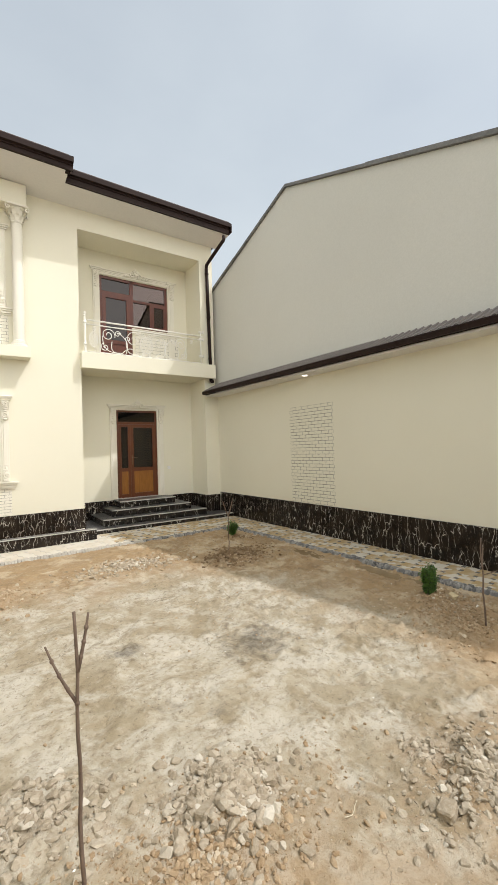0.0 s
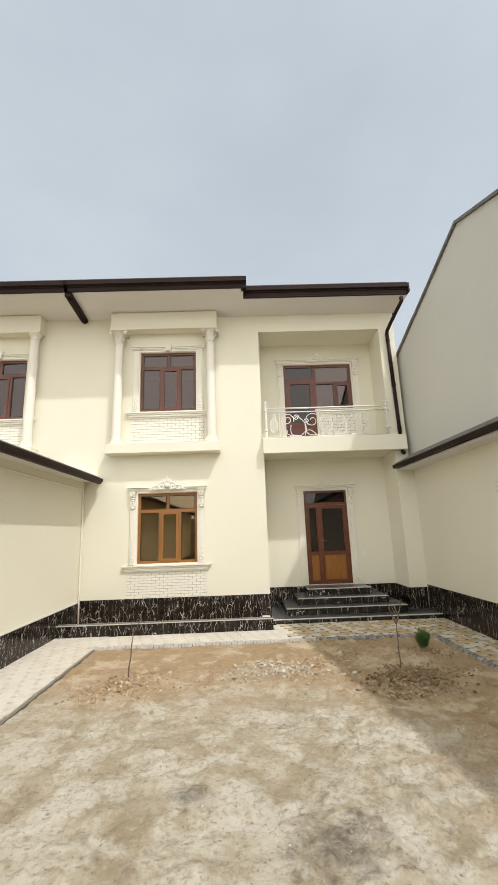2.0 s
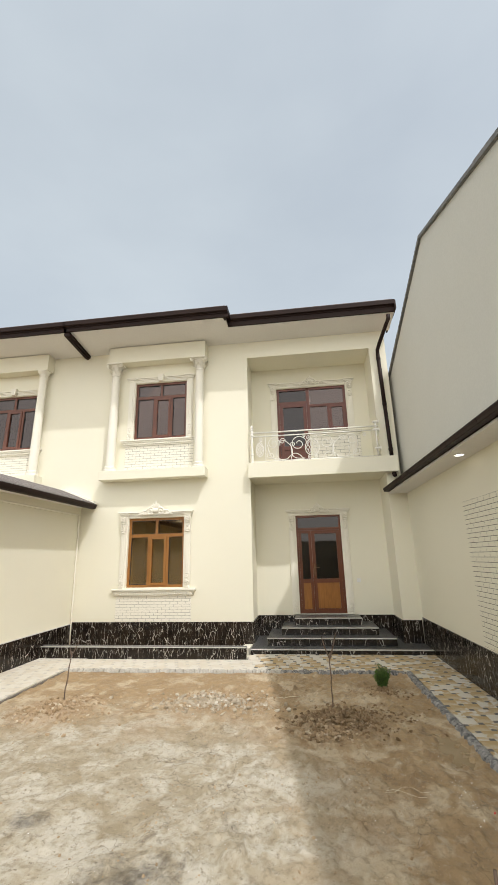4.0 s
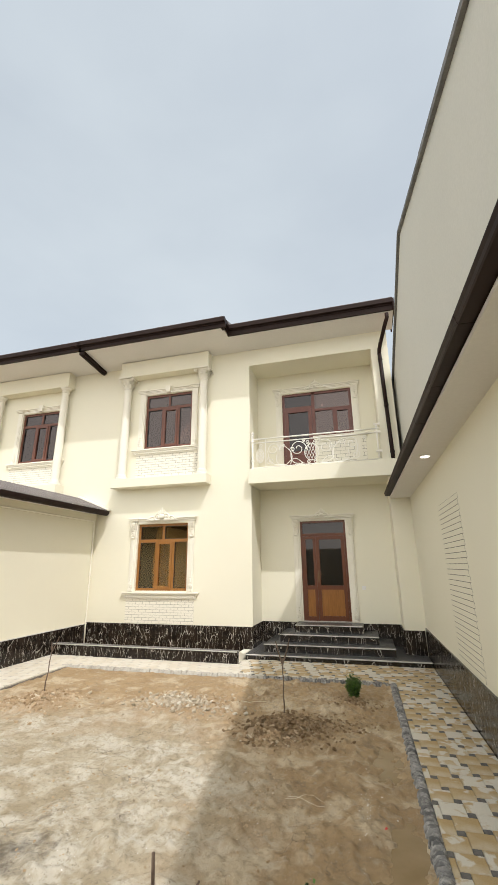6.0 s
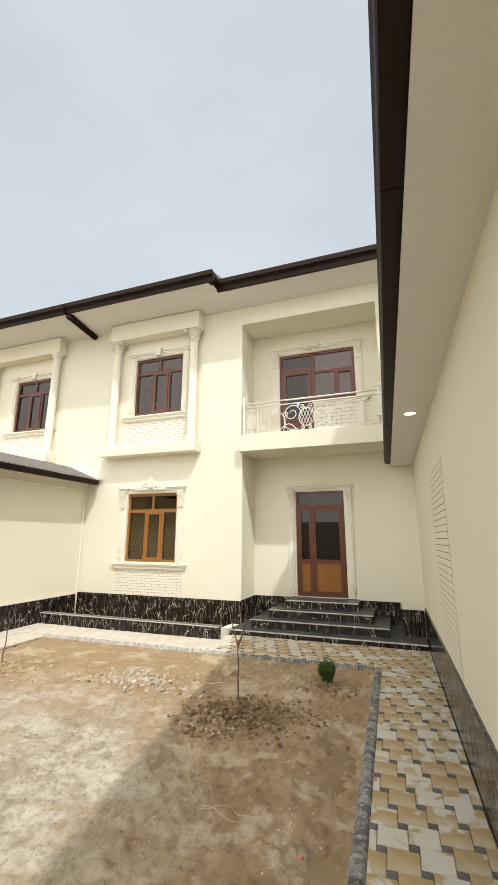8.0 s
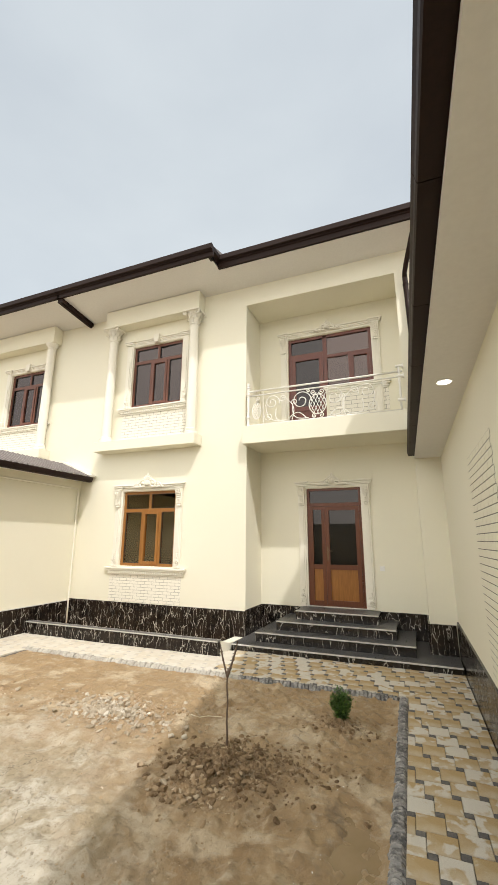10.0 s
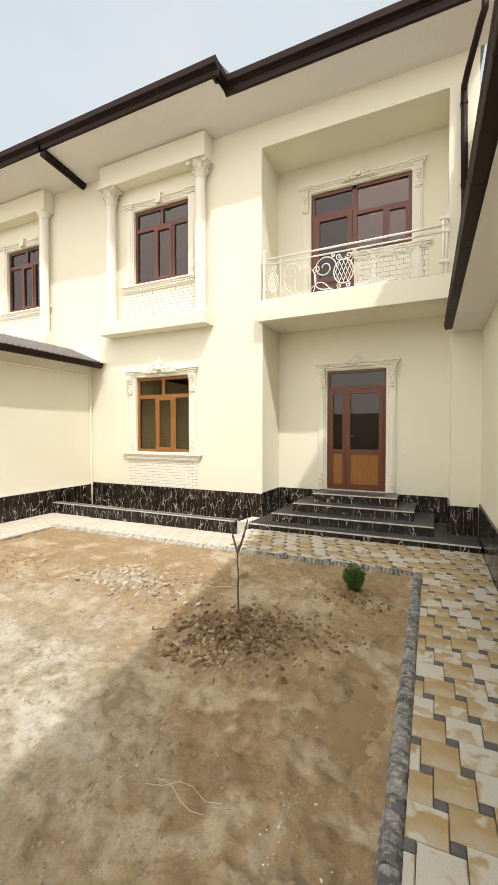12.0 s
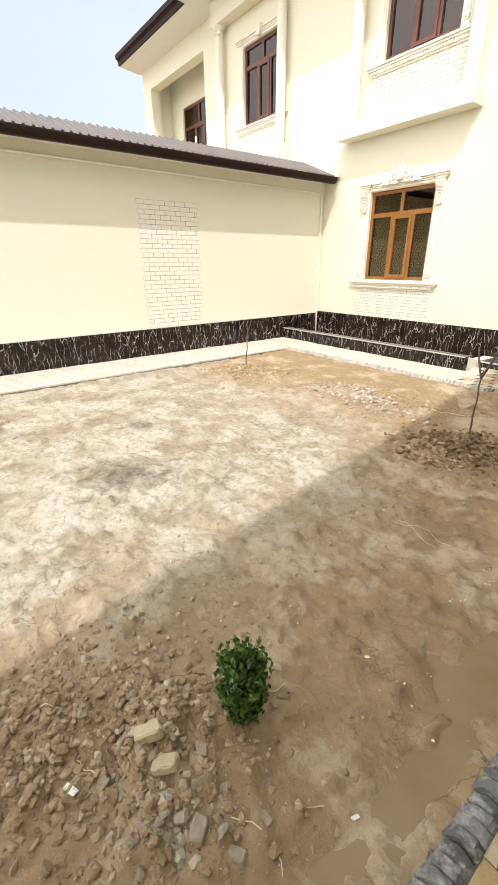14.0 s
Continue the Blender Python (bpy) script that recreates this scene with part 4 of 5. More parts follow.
# entrance door
door = thing("door_1", "red-brown two-leaf glazed entrance door with amber lower panels and transom light", "door", kind="structure")
x0, x1, z0, z1 = DOOR
yd = BACK + 0.02
bm = bmesh.new()
frame_ring(bm, x0, x1, yd, yd + 0.07, z0, z1, 0.045)
box(bm, x0 + 0.045, x1 - 0.045, yd, yd + 0.07, 2.35, 2.41)
part("door_frame", bm, DOOR_FILM, door)
pane(door, x0 + 0.045, x1 - 0.045, 2.41, z1 - 0.045, yd + 0.03, DOOR_PANE)
split = x0 + 0.335
for a, b in ((x0 + 0.047, split - 0.002), (split + 0.002, x1 - 0.047)):
    bm = bmesh.new()
    za, zb = z0 + 0.03, 2.345
    s = 0.075 if b - a > 0.4 else 0.06
    frame_ring(bm, a, b, yd - 0.015, yd + 0.05, za, zb, s)
    box(bm, a + s, b - s, yd - 0.015, yd + 0.05, 1.20, 1.285)
    lf = part("door_leaf", bm, DOOR_FILM, door)
    pane(lf, a + s, b - s, 1.285, zb - s, yd + 0.02, DOOR_PANE)
    part("lower_panel", boxed(a + s, b - s, yd + 0.004, yd + 0.028, za + s, 1.20), PANEL_OAK, lf, "amber wood-look panel")
handle = bmesh.new()
box(handle, split + 0.022, split + 0.052, yd - 0.024, yd - 0.016, 1.36, 1.60, bevel=0.003)
tube(handle, [(split + 0.037, yd - 0.02, 1.53), (split + 0.037, yd - 0.062, 1.53), (split + 0.06, yd - 0.07, 1.53), (split + 0.15, yd - 0.068, 1.525)], 0.009)
part("door_handle", handle, HANDLE_BRONZE, door, "dull bronze lever handle", smooth=False)
part("threshold", boxed(x0 - 0.02, x1 + 0.02, BACK - 0.03, BACK + 0.1, 0.548, 0.562, bevel=0.003), STEP_LINE, door)


# ---- plaster ornament ----
def spiral(cx, cz, r, turns, start, hand, k=26, shrink=0.86):
    return [(cx + r * (1 - shrink * i / k) * math.cos(start + hand * turns * 6.28319 * i / k), cz + r * (1 - shrink * i / k) * math.sin(start + hand * turns * 6.28319 * i / k)) for i in range(k + 1)]


def relief(bm, pts, y, r, seg=6):
    tube(bm, [(u, y, v) for u, v in pts], r, seg)


def blob(bm, cx, cy, cz, rx, ry, rz, turn=0.0):
    m = Matrix.Translation((cx, cy, cz)) @ Matrix.Rotation(turn, 4, "Y") @ Matrix.Diagonal((rx, ry, rz, 1))
    bmesh.ops.create_uvsphere(bm, u_segments=10, v_segments=6, radius=1.0, matrix=m)


def crest(cx, y, z, w):
    """Shell and scrolls over an opening."""
    bm = bmesh.new()
    s = w / 0.5
    for side in (-1, 1):
        relief(bm, spiral(cx + side * 0.075 * s, z + 0.045 * s, 0.05 * s, 1.3, 1.57, -side), y - 0.012, 0.013 * s)
        relief(bm, spiral(cx + side * 0.165 * s, z + 0.028 * s, 0.035 * s, 1.2, 1.57, -side), y - 0.01, 0.010 * s)
        relief(bm, [(cx + side * (0.05 + 0.03 * i) * s, z + (0.105 - 0.014 * i + 0.012 * math.sin(i * 1.9)) * s) for i in range(7)], y - 0.008, 0.011 * s)
        for i in range(5):
            blob(bm, cx + side * (0.05 + i * 0.042) * s, y - 0.012, z + (0.01 + 0.004 * (i % 2)) * s, 0.025 * s, 0.014, 0.011 * s, side * 0.5)
        blob(bm, cx + side * 0.225 * s, y - 0.008, z + 0.012 * s, 0.032 * s, 0.012, 0.010 * s, side * 0.35)
    for i in range(7):
        a = math.pi * (0.12 + 0.76 * i / 6)
        blob(bm, cx + 0.058 * s * math.cos(a), y - 0.02, z + (0.075 + 0.06 * math.sin(a)) * s, 0.036 * s, 0.014, 0.012 * s, -a)
    blob(bm, cx, y - 0.022, z + 0.062 * s, 0.045 * s, 0.022, 0.034 * s)
    blob(bm, cx, y - 0.014, z + 0.165 * s, 0.017 * s, 0.012, 0.028 * s)
    return bm


def console(cx, y, z_top, h, w):
    """A carved scroll bracket."""
    bm = bmesh.new()
    outline = []
    for i in range(9):
        f = i / 8
        outline.append((y - 0.02 - 0.065 * (1 - f) ** 1.5 - 0.012 * math.sin(f * 9.4), z_top - h * f))
    outline += [(y, z_top - h), (y, z_top)]
    prism(bm, outline, "x", cx - w / 2, cx + w / 2)
    relief(bm, spiral(cx, z_top - h * 0.16, w * 0.42, 1.4, 0.6, 1), y - 0.085, 0.011)
    relief(bm, spiral(cx, z_top - h * 0.78, w * 0.36, 1.3, 3.6, 1), y - 0.035, 0.010)
    for i in range(4):
        f = 0.3 + 0.12 * i
        blob(bm, cx, y - 0.065 + 0.07 * (f - 0.3), z_top - h * f, w * (0.42 - 0.05 * i), 0.016, h * 0.055)
    blob(bm, cx, y - 0.03, z_top - h * 1.0, w * 0.3, 0.02, h * 0.07)
    return bm


def foot_scroll(cx, y, z, side):
    bm = bmesh.new()
    box(bm, cx - 0.05, cx + 0.05, y - 0.035, y, z, z + 0.05, bevel=0.006)
    relief(bm, spiral(cx, z + 0.10, 0.052, 1.4, 0.4, side), y - 0.026, 0.013)
    relief(bm, spiral(cx, z + 0.19, 0.040, 1.3, 3.2, -side), y - 0.022, 0.011)
    blob(bm, cx, y - 0.02, z + 0.145, 0.05, 0.02, 0.03)
    blob(bm, cx, y - 0.016, z + 0.25, 0.022, 0.014, 0.035)
    return bm


def cornice(bm, x0, x1, y, z, steps_list):
    """Stacked mouldings: (height, projection) from below."""
    for h, out in steps_list:
        box(bm, x0 - out, x1 + out, y - out, y, z, z + h - 0.002, bevel=0.004)
        z += h


def sill_with_dentils(parent, x0, x1, y, z_top):
    bm = bmesh.new()
    cornice(bm, x0, x1, y, z_top - 0.15, [(0.03, 0.02), (0.05, 0.03), (0.035, 0.055), (0.035, 0.075)])
    part("sill", bm, TRIM, parent, "moulded pale sill")
    k = int((x1 - x0) / 0.052)
    bm = bmesh.new()
    for i in range(k):
        a = x0 + (x1 - x0) * i / k
        box(bm, a + 0.008, a + 0.034, y - 0.052, y - 0.028, z_top - 0.118, z_top - 0.078)
    part("dentil_row", bm, TRIM, parent)


def surround(name, rect, y, label, sill, depth=0.03, width=0.13, top="crest", base=None):
    x0, x1, z0, z1 = rect
    s = thing(name, label, "window surround" if sill else "door surround", kind="structure")
    zb = base if base is not None else z0 - 0.02
    for side, a, b in ((-1, x0 - width - 0.03, x0 - 0.03), (1, x1 + 0.03, x1 + width + 0.03)):
        bm = bmesh.new()
        box(bm, a, b, y - depth, y, zb, z1 + 0.05, bevel=0.005)
        box(bm, a + 0.03, b - 0.03, y - depth - 0.012, y - depth + 0.002, zb + 0.30, z1 - 0.36, bevel=0.004)
        part("pilaster", bm, TRIM, s)
        cx = (a + b) / 2
        if top != "keystone":
            part("console", console(cx, y - depth, z1 + 0.03, 0.34, 0.125), TRIM, s, "carved scroll console")
        part("foot_scroll", foot_scroll(cx, y - depth, zb + 0.004, side), TRIM, s, "carved foot scroll")
    bm = bmesh.new()
    box(bm, x0 - 0.03, x1 + 0.03, y - 0.018, y, z1 + 0.012, z1 + 0.05, bevel=0.004)
    cornice(bm, x0 - width, x1 + width, y, z1 + 0.052, [(0.028, 0.026), (0.03, 0.04), (0.028, 0.062)])
    for a, b in ((x0 - width - 0.035, x0 - 0.015), (x1 + 0.015, x1 + width + 0.035)):
        cornice(bm, a, b, y - 0.03, z1 + 0.05, [(0.03, 0.024), (0.032, 0.042), (0.03, 0.06)])
    part("head_moulding", bm, TRIM, s)
    cx = (x0 + x1) / 2
    if top == "crest":
        part("crest", crest(cx, y - 0.075, z1 + 0.062, 0.80), TRIM, s, "carved shell crest")
    elif top == "low":
        part("crest", crest(cx, y - 0.06, z1 + 0.055, 0.60), TRIM, s, "shallow carved shell crest")
    else:
        block = prism(bmesh.new(), [(cx - 0.05, z1 + 0.01), (cx + 0.05, z1 + 0.01), (cx + 0.075, z1 + 0.19), (cx - 0.075, z1 + 0.19)], "y", y - 0.095, y - 0.001)
        part("keystone", block, TRIM, s, "plain tapered keystone")
    bm = bmesh.new()
    for a, b in ((x0 - 0.03, x0), (x1, x1 + 0.03)):
        box(bm, a, b, y - 0.014, y, zb, z1 + 0.012)
    part("inner_bead", bm, TRIM, s)
    if sill:
        sill_with_dentils(s, x0 - width - 0.09, x1 + width + 0.09, y, z0 - 0.022)
    return s


surround("window_surround", WIN, FACADE, "carved pale plaster surround with consoles and shell crest", True)
surround("window_surround", UPWIN, FACADE, "pale plaster surround of the upper window with a plain keystone", True, top="keystone")
surround("window_surround", FARWIN, FACADE, "plain pale plaster surround of the far window with a keystone", True, top="keystone")
surround("door_surround", DOOR, BACK, "carved pale plaster door surround with shell crest", False, base=0.55, top="low")
surround("door_surround", (2.54, 4.26, 3.80, 5.92), BACK, "carved pale plaster surround of the balcony door", False, base=3.815, top="low")
brick_panel("brick_panel", "x", -1.07, 0.60, 0.53, 1.028, FACADE, -1, "white scored brick panel with grey joints below the window", brick=(0.172, 0.0553), joint=0.006)
brick_panel("brick_panel", "x", -1.07, 0.60, 3.755, 4.375, FACADE, -1, "white scored brick panel below the upper window", brick=(0.182, 0.062))
brick_panel("brick_panel", "x", -4.98, -3.32, 3.755, 4.295, FACADE, -1, "white scored brick panel below the far window", brick=(0.4, 0.06))
bs = thing("balcony_sill", "moulded pale sill below the balcony window", "sill", kind="structure")
sill_with_dentils(bs, 3.36, 4.50, BACK, 4.72)
brick_panel("brick_panel", "x", 3.38, 4.52, 3.82, 4.565, BACK, -1, "white scored brick panel on the balcony wall")
skewed(brick_panel("brick_panel", "y", 5.10, 6.20, 0.60, 2.46, RIGHT, -1, "cream scored brick panel with dark joints on the boundary wall", brick=(0.172, 0.062), joint=0.007, tooth=0.03, grout=DARK_GROUT, paint=CREAM))
brick_panel("brick_panel", "y", 4.92, 5.95, 0.50, 2.42, LEFT, 1, "white scored brick panel with grey joints on the boundary wall", brick=(0.18, 0.0685), joint=0.0065, tooth=0.03)


# ---- bays with columns ----
def leafy_capital(cx, cy, z0, z1, r):
    bm = bmesh.new()
    h = z1 - z0
    lathe(bm, [(r * 0.98, z0), (r * 1.12, z0 + 0.02), (r * 1.0, z0 + 0.04), (r * 1.02, z0 + h * 0.55), (r * 1.5, z0 + h * 0.80), (r * 1.72, z0 + h * 0.86)], cx, cy, 20)
    for row, (zz, rr, size) in enumerate(((z0 + 0.05, r * 1.04, 0.10), (z0 + 0.14, r * 1.18, 0.11))):
        for i in range(8):
            a = 6.28319 * (i + 0.5 * row) / 8
            d = Vector((math.cos(a), math.sin(a), 0))
            side = Vector((-d.y, d.x, 0))
            pts = []
            for f, out, half in ((0, 0.0, 0.030), (0.45, 0.012, 0.036), (0.8, 0.036, 0.032), (1.0, 0.070, 0.016), (0.86, 0.084, 0.006)):
                c = Vector((cx, cy, zz + size * f)) + d * (rr + out)
                pts.append((c - side * half, c + side * half))
            for (a0, a1), (b0, b1) in zip(pts, pts[1:]):
                q = [bm.verts.new(v) for v in (a0, a1, b1, b0)]
                bm.faces.new(q)
                w = [bm.verts.new(v - d * 0.010) for v in (a0, b0, b1, a1)]
                bm.faces.new(w)
    for sx in (-1, 1):
        for sy in (-1, 1):
            relief(bm, spiral(cx + sx * r * 1.62, z0 + h * 0.77, 0.045, 1.3, 1.57, -sx), cy + sy * r * 1.5, 0.013)
    box(bm, cx - r * 1.9, cx + r * 1.9, cy - r * 1.9, cy + r * 1.9, z1 - h * 0.12, z1, bevel=0.008)
    return bm


def column(cx, cy, z0, z1, rich, label):
    c = thing("column", label, "column", kind="structure", group="bay columns")
    r = 0.098
    base = [(r * 1.5, z0), (r * 1.5, z0 + 0.035), (r * 1.42, z0 + 0.05), (r * 1.46, z0 + 0.075), (r * 1.2, z0 + 0.085), (r * 1.24, z0 + 0.105), (r * 1.06, z0 + 0.125)]
    part("base", lathe(bmesh.new(), base, cx, cy), TRIM, c, smooth=False)
    cap_h = 0.33 if rich else 0.16
    shaft = [(r * (1.03 - 0.10 * (i / 8) ** 1.6), z0 + 0.125 + (z1 - z0 - 0.125 - cap_h) * i / 8) for i in range(9)]
    part("shaft", lathe(bmesh.new(), shaft, cx, cy, capped=False), TRIM, c, smooth=True)
    if rich:
        part("capital", leafy_capital(cx, cy, z1 - cap_h, z1, r), TRIM, c, "carved leaf capital")
    else:
        z = z1 - cap_h
        prof = [(r * 0.94, z), (r * 1.10, z + 0.012), (r * 1.10, z + 0.024), (r * 0.95, z + 0.032), (r * 0.97, z + 0.065), (r * 1.28, z + 0.10), (r * 1.44, z + 0.118), (r * 1.48, z + 0.13), (r * 1.48, z1)]
        part("capital", lathe(bmesh.new(), prof, cx, cy), TRIM, c, "plain moulded capital")
    return c


def bay(x0, x1, rich, slab_top, head_bottom):
    front = 8.70
    solid("bay_slab", boxed(x0, x1, front, FACADE, slab_top - 0.215, slab_top, bevel=0.006), CREAM, "cream projecting slab under the bay columns", "slab", "structure")
    solid("bay_header", boxed(x0 + 0.01, x1 - 0.02, front + 0.03, FACADE, head_bottom, 6.885, bevel=0.006), CREAM, "cream projecting lintel over the bay columns", "lintel", "structure")
    kind = "leafy" if rich else "plain"
    for cx in (x0 + 0.19, x1 - 0.18):
        column(cx, front + 0.15, slab_top + 0.001, head_bottom - 0.001, rich, "slender cream plaster column with %s capital" % kind)


bay(-1.54, 0.945, True, 3.75, 6.46)
bay(-5.71, -3.13, False, 3.75, 6.46)

# ---- balcony ----
solid("balcony_slab", boxed(1.895, 5.10, 8.83, FACADE, 3.46, 3.80, bevel=0.006), CREAM, "cream plastered balcony slab", "balcony", "structure")
solid("floor_balcony", boxed(1.925, 4.855, FACADE, BACK, 3.462, 3.78), CREAM, "cream underside and floor of the balcony", "balcony", "structure")

rail = thing("balcony_railing", "cream wrought iron balcony railing with scrolls and lattice medallion", "railing")
RY = 8.91
RX0, RX1 = 1.99, 4.73
post = bmesh.new()
lathe(post, [(0.034, 3.80), (0.034, 3.82), (0.024, 3.83), (0.024, 3.96), (0.04, 3.975), (0.04, 4.0), (0.024, 4.015), (0.024, 4.42), (0.038, 4.435), (0.038, 4.46), (0.024, 4.475), (0.024, 4.56), (0.036, 4.575),
             (0.036, 4.59), (0.018, 4.60), (0.032, 4.63), (0.028, 4.66), (0.008, 4.68)], RX0, RY, 14)
part("post", post, WHITE_METAL, rail, smooth=False)
for z, r in ((4.50, 0.017), (4.41, 0.013), (3.83, 0.011)):
    part("rail", tube(bmesh.new(), [(RX0, RY, z), (RX1 + 0.05, RY, z)], r, 10), WHITE_METAL, rail, smooth=True)
wall_post = bmesh.new()
tube(wall_post, [(RX1, RY, 3.80), (RX1, RY, 4.60)], 0.018, 10)
part("post", wall_post, WHITE_METAL, rail, smooth=True)
for z in (4.60, 4.42, 4.0):
    bm = bmesh.new()
    tube(bm, [(RX1 - 0.05, RY, z), (RX1 + 0.07, RY, z)], 0.026, 10)
    box(bm, RX1 + 0.055, RX1 + 0.075, RY - 0.035, RY + 0.035, z - 0.035, z + 0.035, bevel=0.004)
    part("wall_bracket", bm, WHITE_METAL, rail, "small wall bracket")
for x in (RX0 + 0.30,):
    part("side_post", tube(bmesh.new(), [(x, RY, 3.81), (x, RY, 4.50)], 0.008, 8), WHITE_METAL, rail)


def bar(pts, r=0.0085):
    part("scroll", tube(bmesh.new(), [(u, RY, v) for u, v in pts], r, 6), WHITE_METAL, rail, smooth=True)


mid = (RX0 + RX1) / 2 - 0.03
# lattice medallions: a full one in the middle, a narrow one beside the post
for mx, rx, rz in ((mid, 0.155, 0.185), (RX0 + 0.17, 0.085, 0.16)):
    bar([(mx + rx * math.cos(6.28319 * i / 28), 4.10 + rz * math.sin(6.28319 * i / 28)) for i in range(29)], 0.009)
    for k in range(-3, 4):
        for hand in (-1, 1):
            pts = []
            for i in range(17):
                v = rz * 0.97 * (2 * i / 16 - 1)
                u = k * 0.4 * rx + hand * v * 0.42
                if (u / rx) ** 2 + (v / rz) ** 2 < 0.95:
                    pts.append((mx + u, 4.10 + v))
            if len(pts) > 2:
                bar(pts, 0.005)


def sway(ax, az, bx, bz, bow, k=14):
    return [(ax + (bx - ax) * i / k + bow * math.sin(math.pi * i / k) * (bz - az), az + (bz - az) * i / k - bow * math.sin(math.pi * i / k) * (bx - ax)) for i in range(k + 1)]


for side in (-1, 1):
    def fx(pts, off=0.0):
        return [(mid + side * (u + off), v) for u, v in pts]
    bar(fx(spiral(0.075, 4.335, 0.055, 1.4, 3.4, 1)))
    bar(fx(spiral(0.065, 3.885, 0.048, 1.4, 2.6, -1)))
    bar(fx(spiral(0.16, 4.375, 0.035, 1.3, 1.57, -1)), 0.009)
    bar(fx(spiral(0.30, 4.20, 0.19, 1.5, 3.3, -1, 40, 0.80)))
    bar(fx(sway(0.17, 3.86, 0.46, 4.16, 0.35)))
    bar(fx(spiral(0.425, 4.19, 0.062, 1.3, -0.5, 1)))
    bar(fx(sway(0.20, 3.85, 0.56, 3.86, -0.35)))
    bar(fx(sway(0.48, 3.85, 0.62, 4.30, -0.22)))
    bar(fx(spiral(0.655, 4.275, 0.07, 1.5, 2.9, -1)))
    bar(fx(sway(0.56, 3.86, 0.78, 4.10, 0.4)))
    bar(fx(spiral(0.86, 4.23, 0.15, 1.6, 3.5, -1, 40, 0.80)))
    bar(fx(sway(0.62, 3.85, 0.99, 4.20, 0.28)))
    bar(fx(spiral(0.93, 3.96, 0.095, 1.5, 1.4, -1)))
    bar(fx(spiral(1.14, 4.335, 0.05, 1.5, 4.2, 1)))

copy_thing(rail, pose(-4.86, 17.82, 0, 0, 0, 180))

# ---- pipes and fittings ----
def pipe_x(z):
    return 4.965 + 0.016 * (6.26 - z)


dp = thing("downpipe", "dark brown metal rainwater downpipe with offset bend", "downpipe")
bm = bmesh.new()
tube(bm, [(5.16, 8.36, 6.90), (5.16, 8.37, 6.80), (5.12, 8.45, 6.72), (5.00, 8.80, 6.44), (4.965, 8.915, 6.34), (4.965, 8.93, 6.24)], 0.042, 12)
part("swan_neck", bm, BROWN_METAL, dp, smooth=True)
for a, b in ((6.26, 4.95), (4.97, 3.42)):
    part("pipe_length", tube(bmesh.new(), [(pipe_x(a), 8.93, a), (pipe_x(b), 8.93, b)], 0.041 if a < 5 else 0.043, 12), BROWN_METAL, dp, smooth=True)
part("shoe", tube(bmesh.new(), [(5.01, 8.93, 3.44), (5.01, 8.925, 3.41), (5.005, 8.87, 3.385), (5.005, 8.84, 3.38)], 0.044, 12), BROWN_METAL, dp, smooth=True)
for z in (6.1, 5.0, 3.95):
    part("pipe_clip", lathe(bmesh.new(), [(0.05, z), (0.05, z + 0.035)], pipe_x(z), 8.93, 12), BROWN_METAL, dp)

cp = thing("wall_pipe", "thin pale pipe running down the wall corner over the plinth", "pipe")
part("pipe_run", tube(bmesh.new(), [(LEFT + 0.02, -8.8, 2.87), (LEFT + 0.02, 8.86, 2.79), (LEFT + 0.022, 8.90, 2.77), (LEFT + 0.024, 8.905, 2.72), (LEFT + 0.045, 8.91, 0.52), (LEFT + 0.06, 8.905, 0.06)], 0.017, 8), TRIM, cp, smooth=True)

spot = thing("downlight", "round white recessed downlight in the soffit", "lamp")
part("rim", lathe(bmesh.new(), [(0.055, 3.000), (0.058, 2.997), (0.066, 3.000), (0.067, 3.0045)], 5.105, 5.565, 24), SWITCH_WHITE, spot)
part("lens", lathe(bmesh.new(), [(0.050, 2.9935), (0.054, 2.9965)], 5.105, 5.565, 24), LAMP_FACE, spot)

sw = thing("light_switch", "small white square light switch on the cream wall", "switch")
part("plate", boxed(4.14, 4.22, BACK - 0.012, BACK - 0.001, 1.20, 1.28, bevel=0.003), SWITCH_WHITE, sw)
part("rocker", boxed(4.155, 4.205, BACK - 0.017, BACK - 0.0125, 1.215, 1.265, bevel=0.002), SWITCH_WHITE, sw)
# glowing globe set for the bright spot in the pane; cord and rose added
pane_globe = thing("ceiling_lamp", "small glowing globe on a cord in the balcony room", "lamp")
part("globe", lathe(bmesh.new(), [(0.008, 6.19), (0.025, 6.18), (0.034, 6.155), (0.026, 6.13), (0.008, 6.12)], 3.42, 11.4, 16), LAMP_FACE, pane_globe, smooth=True)
part("cord", tube(bmesh.new(), [(3.42, 11.4, 6.19), (3.42, 11.4, 6.68)], 0.004, 6), SWITCH_WHITE, pane_globe)
part("ceiling_rose", lathe(bmesh.new(), [(0.03, 6.67), (0.04, 6.699)], 3.42, 11.4, 16), SWITCH_WHITE, pane_globe)


# ---- yard: plants, stones, litter ----
rng = random.Random(7)


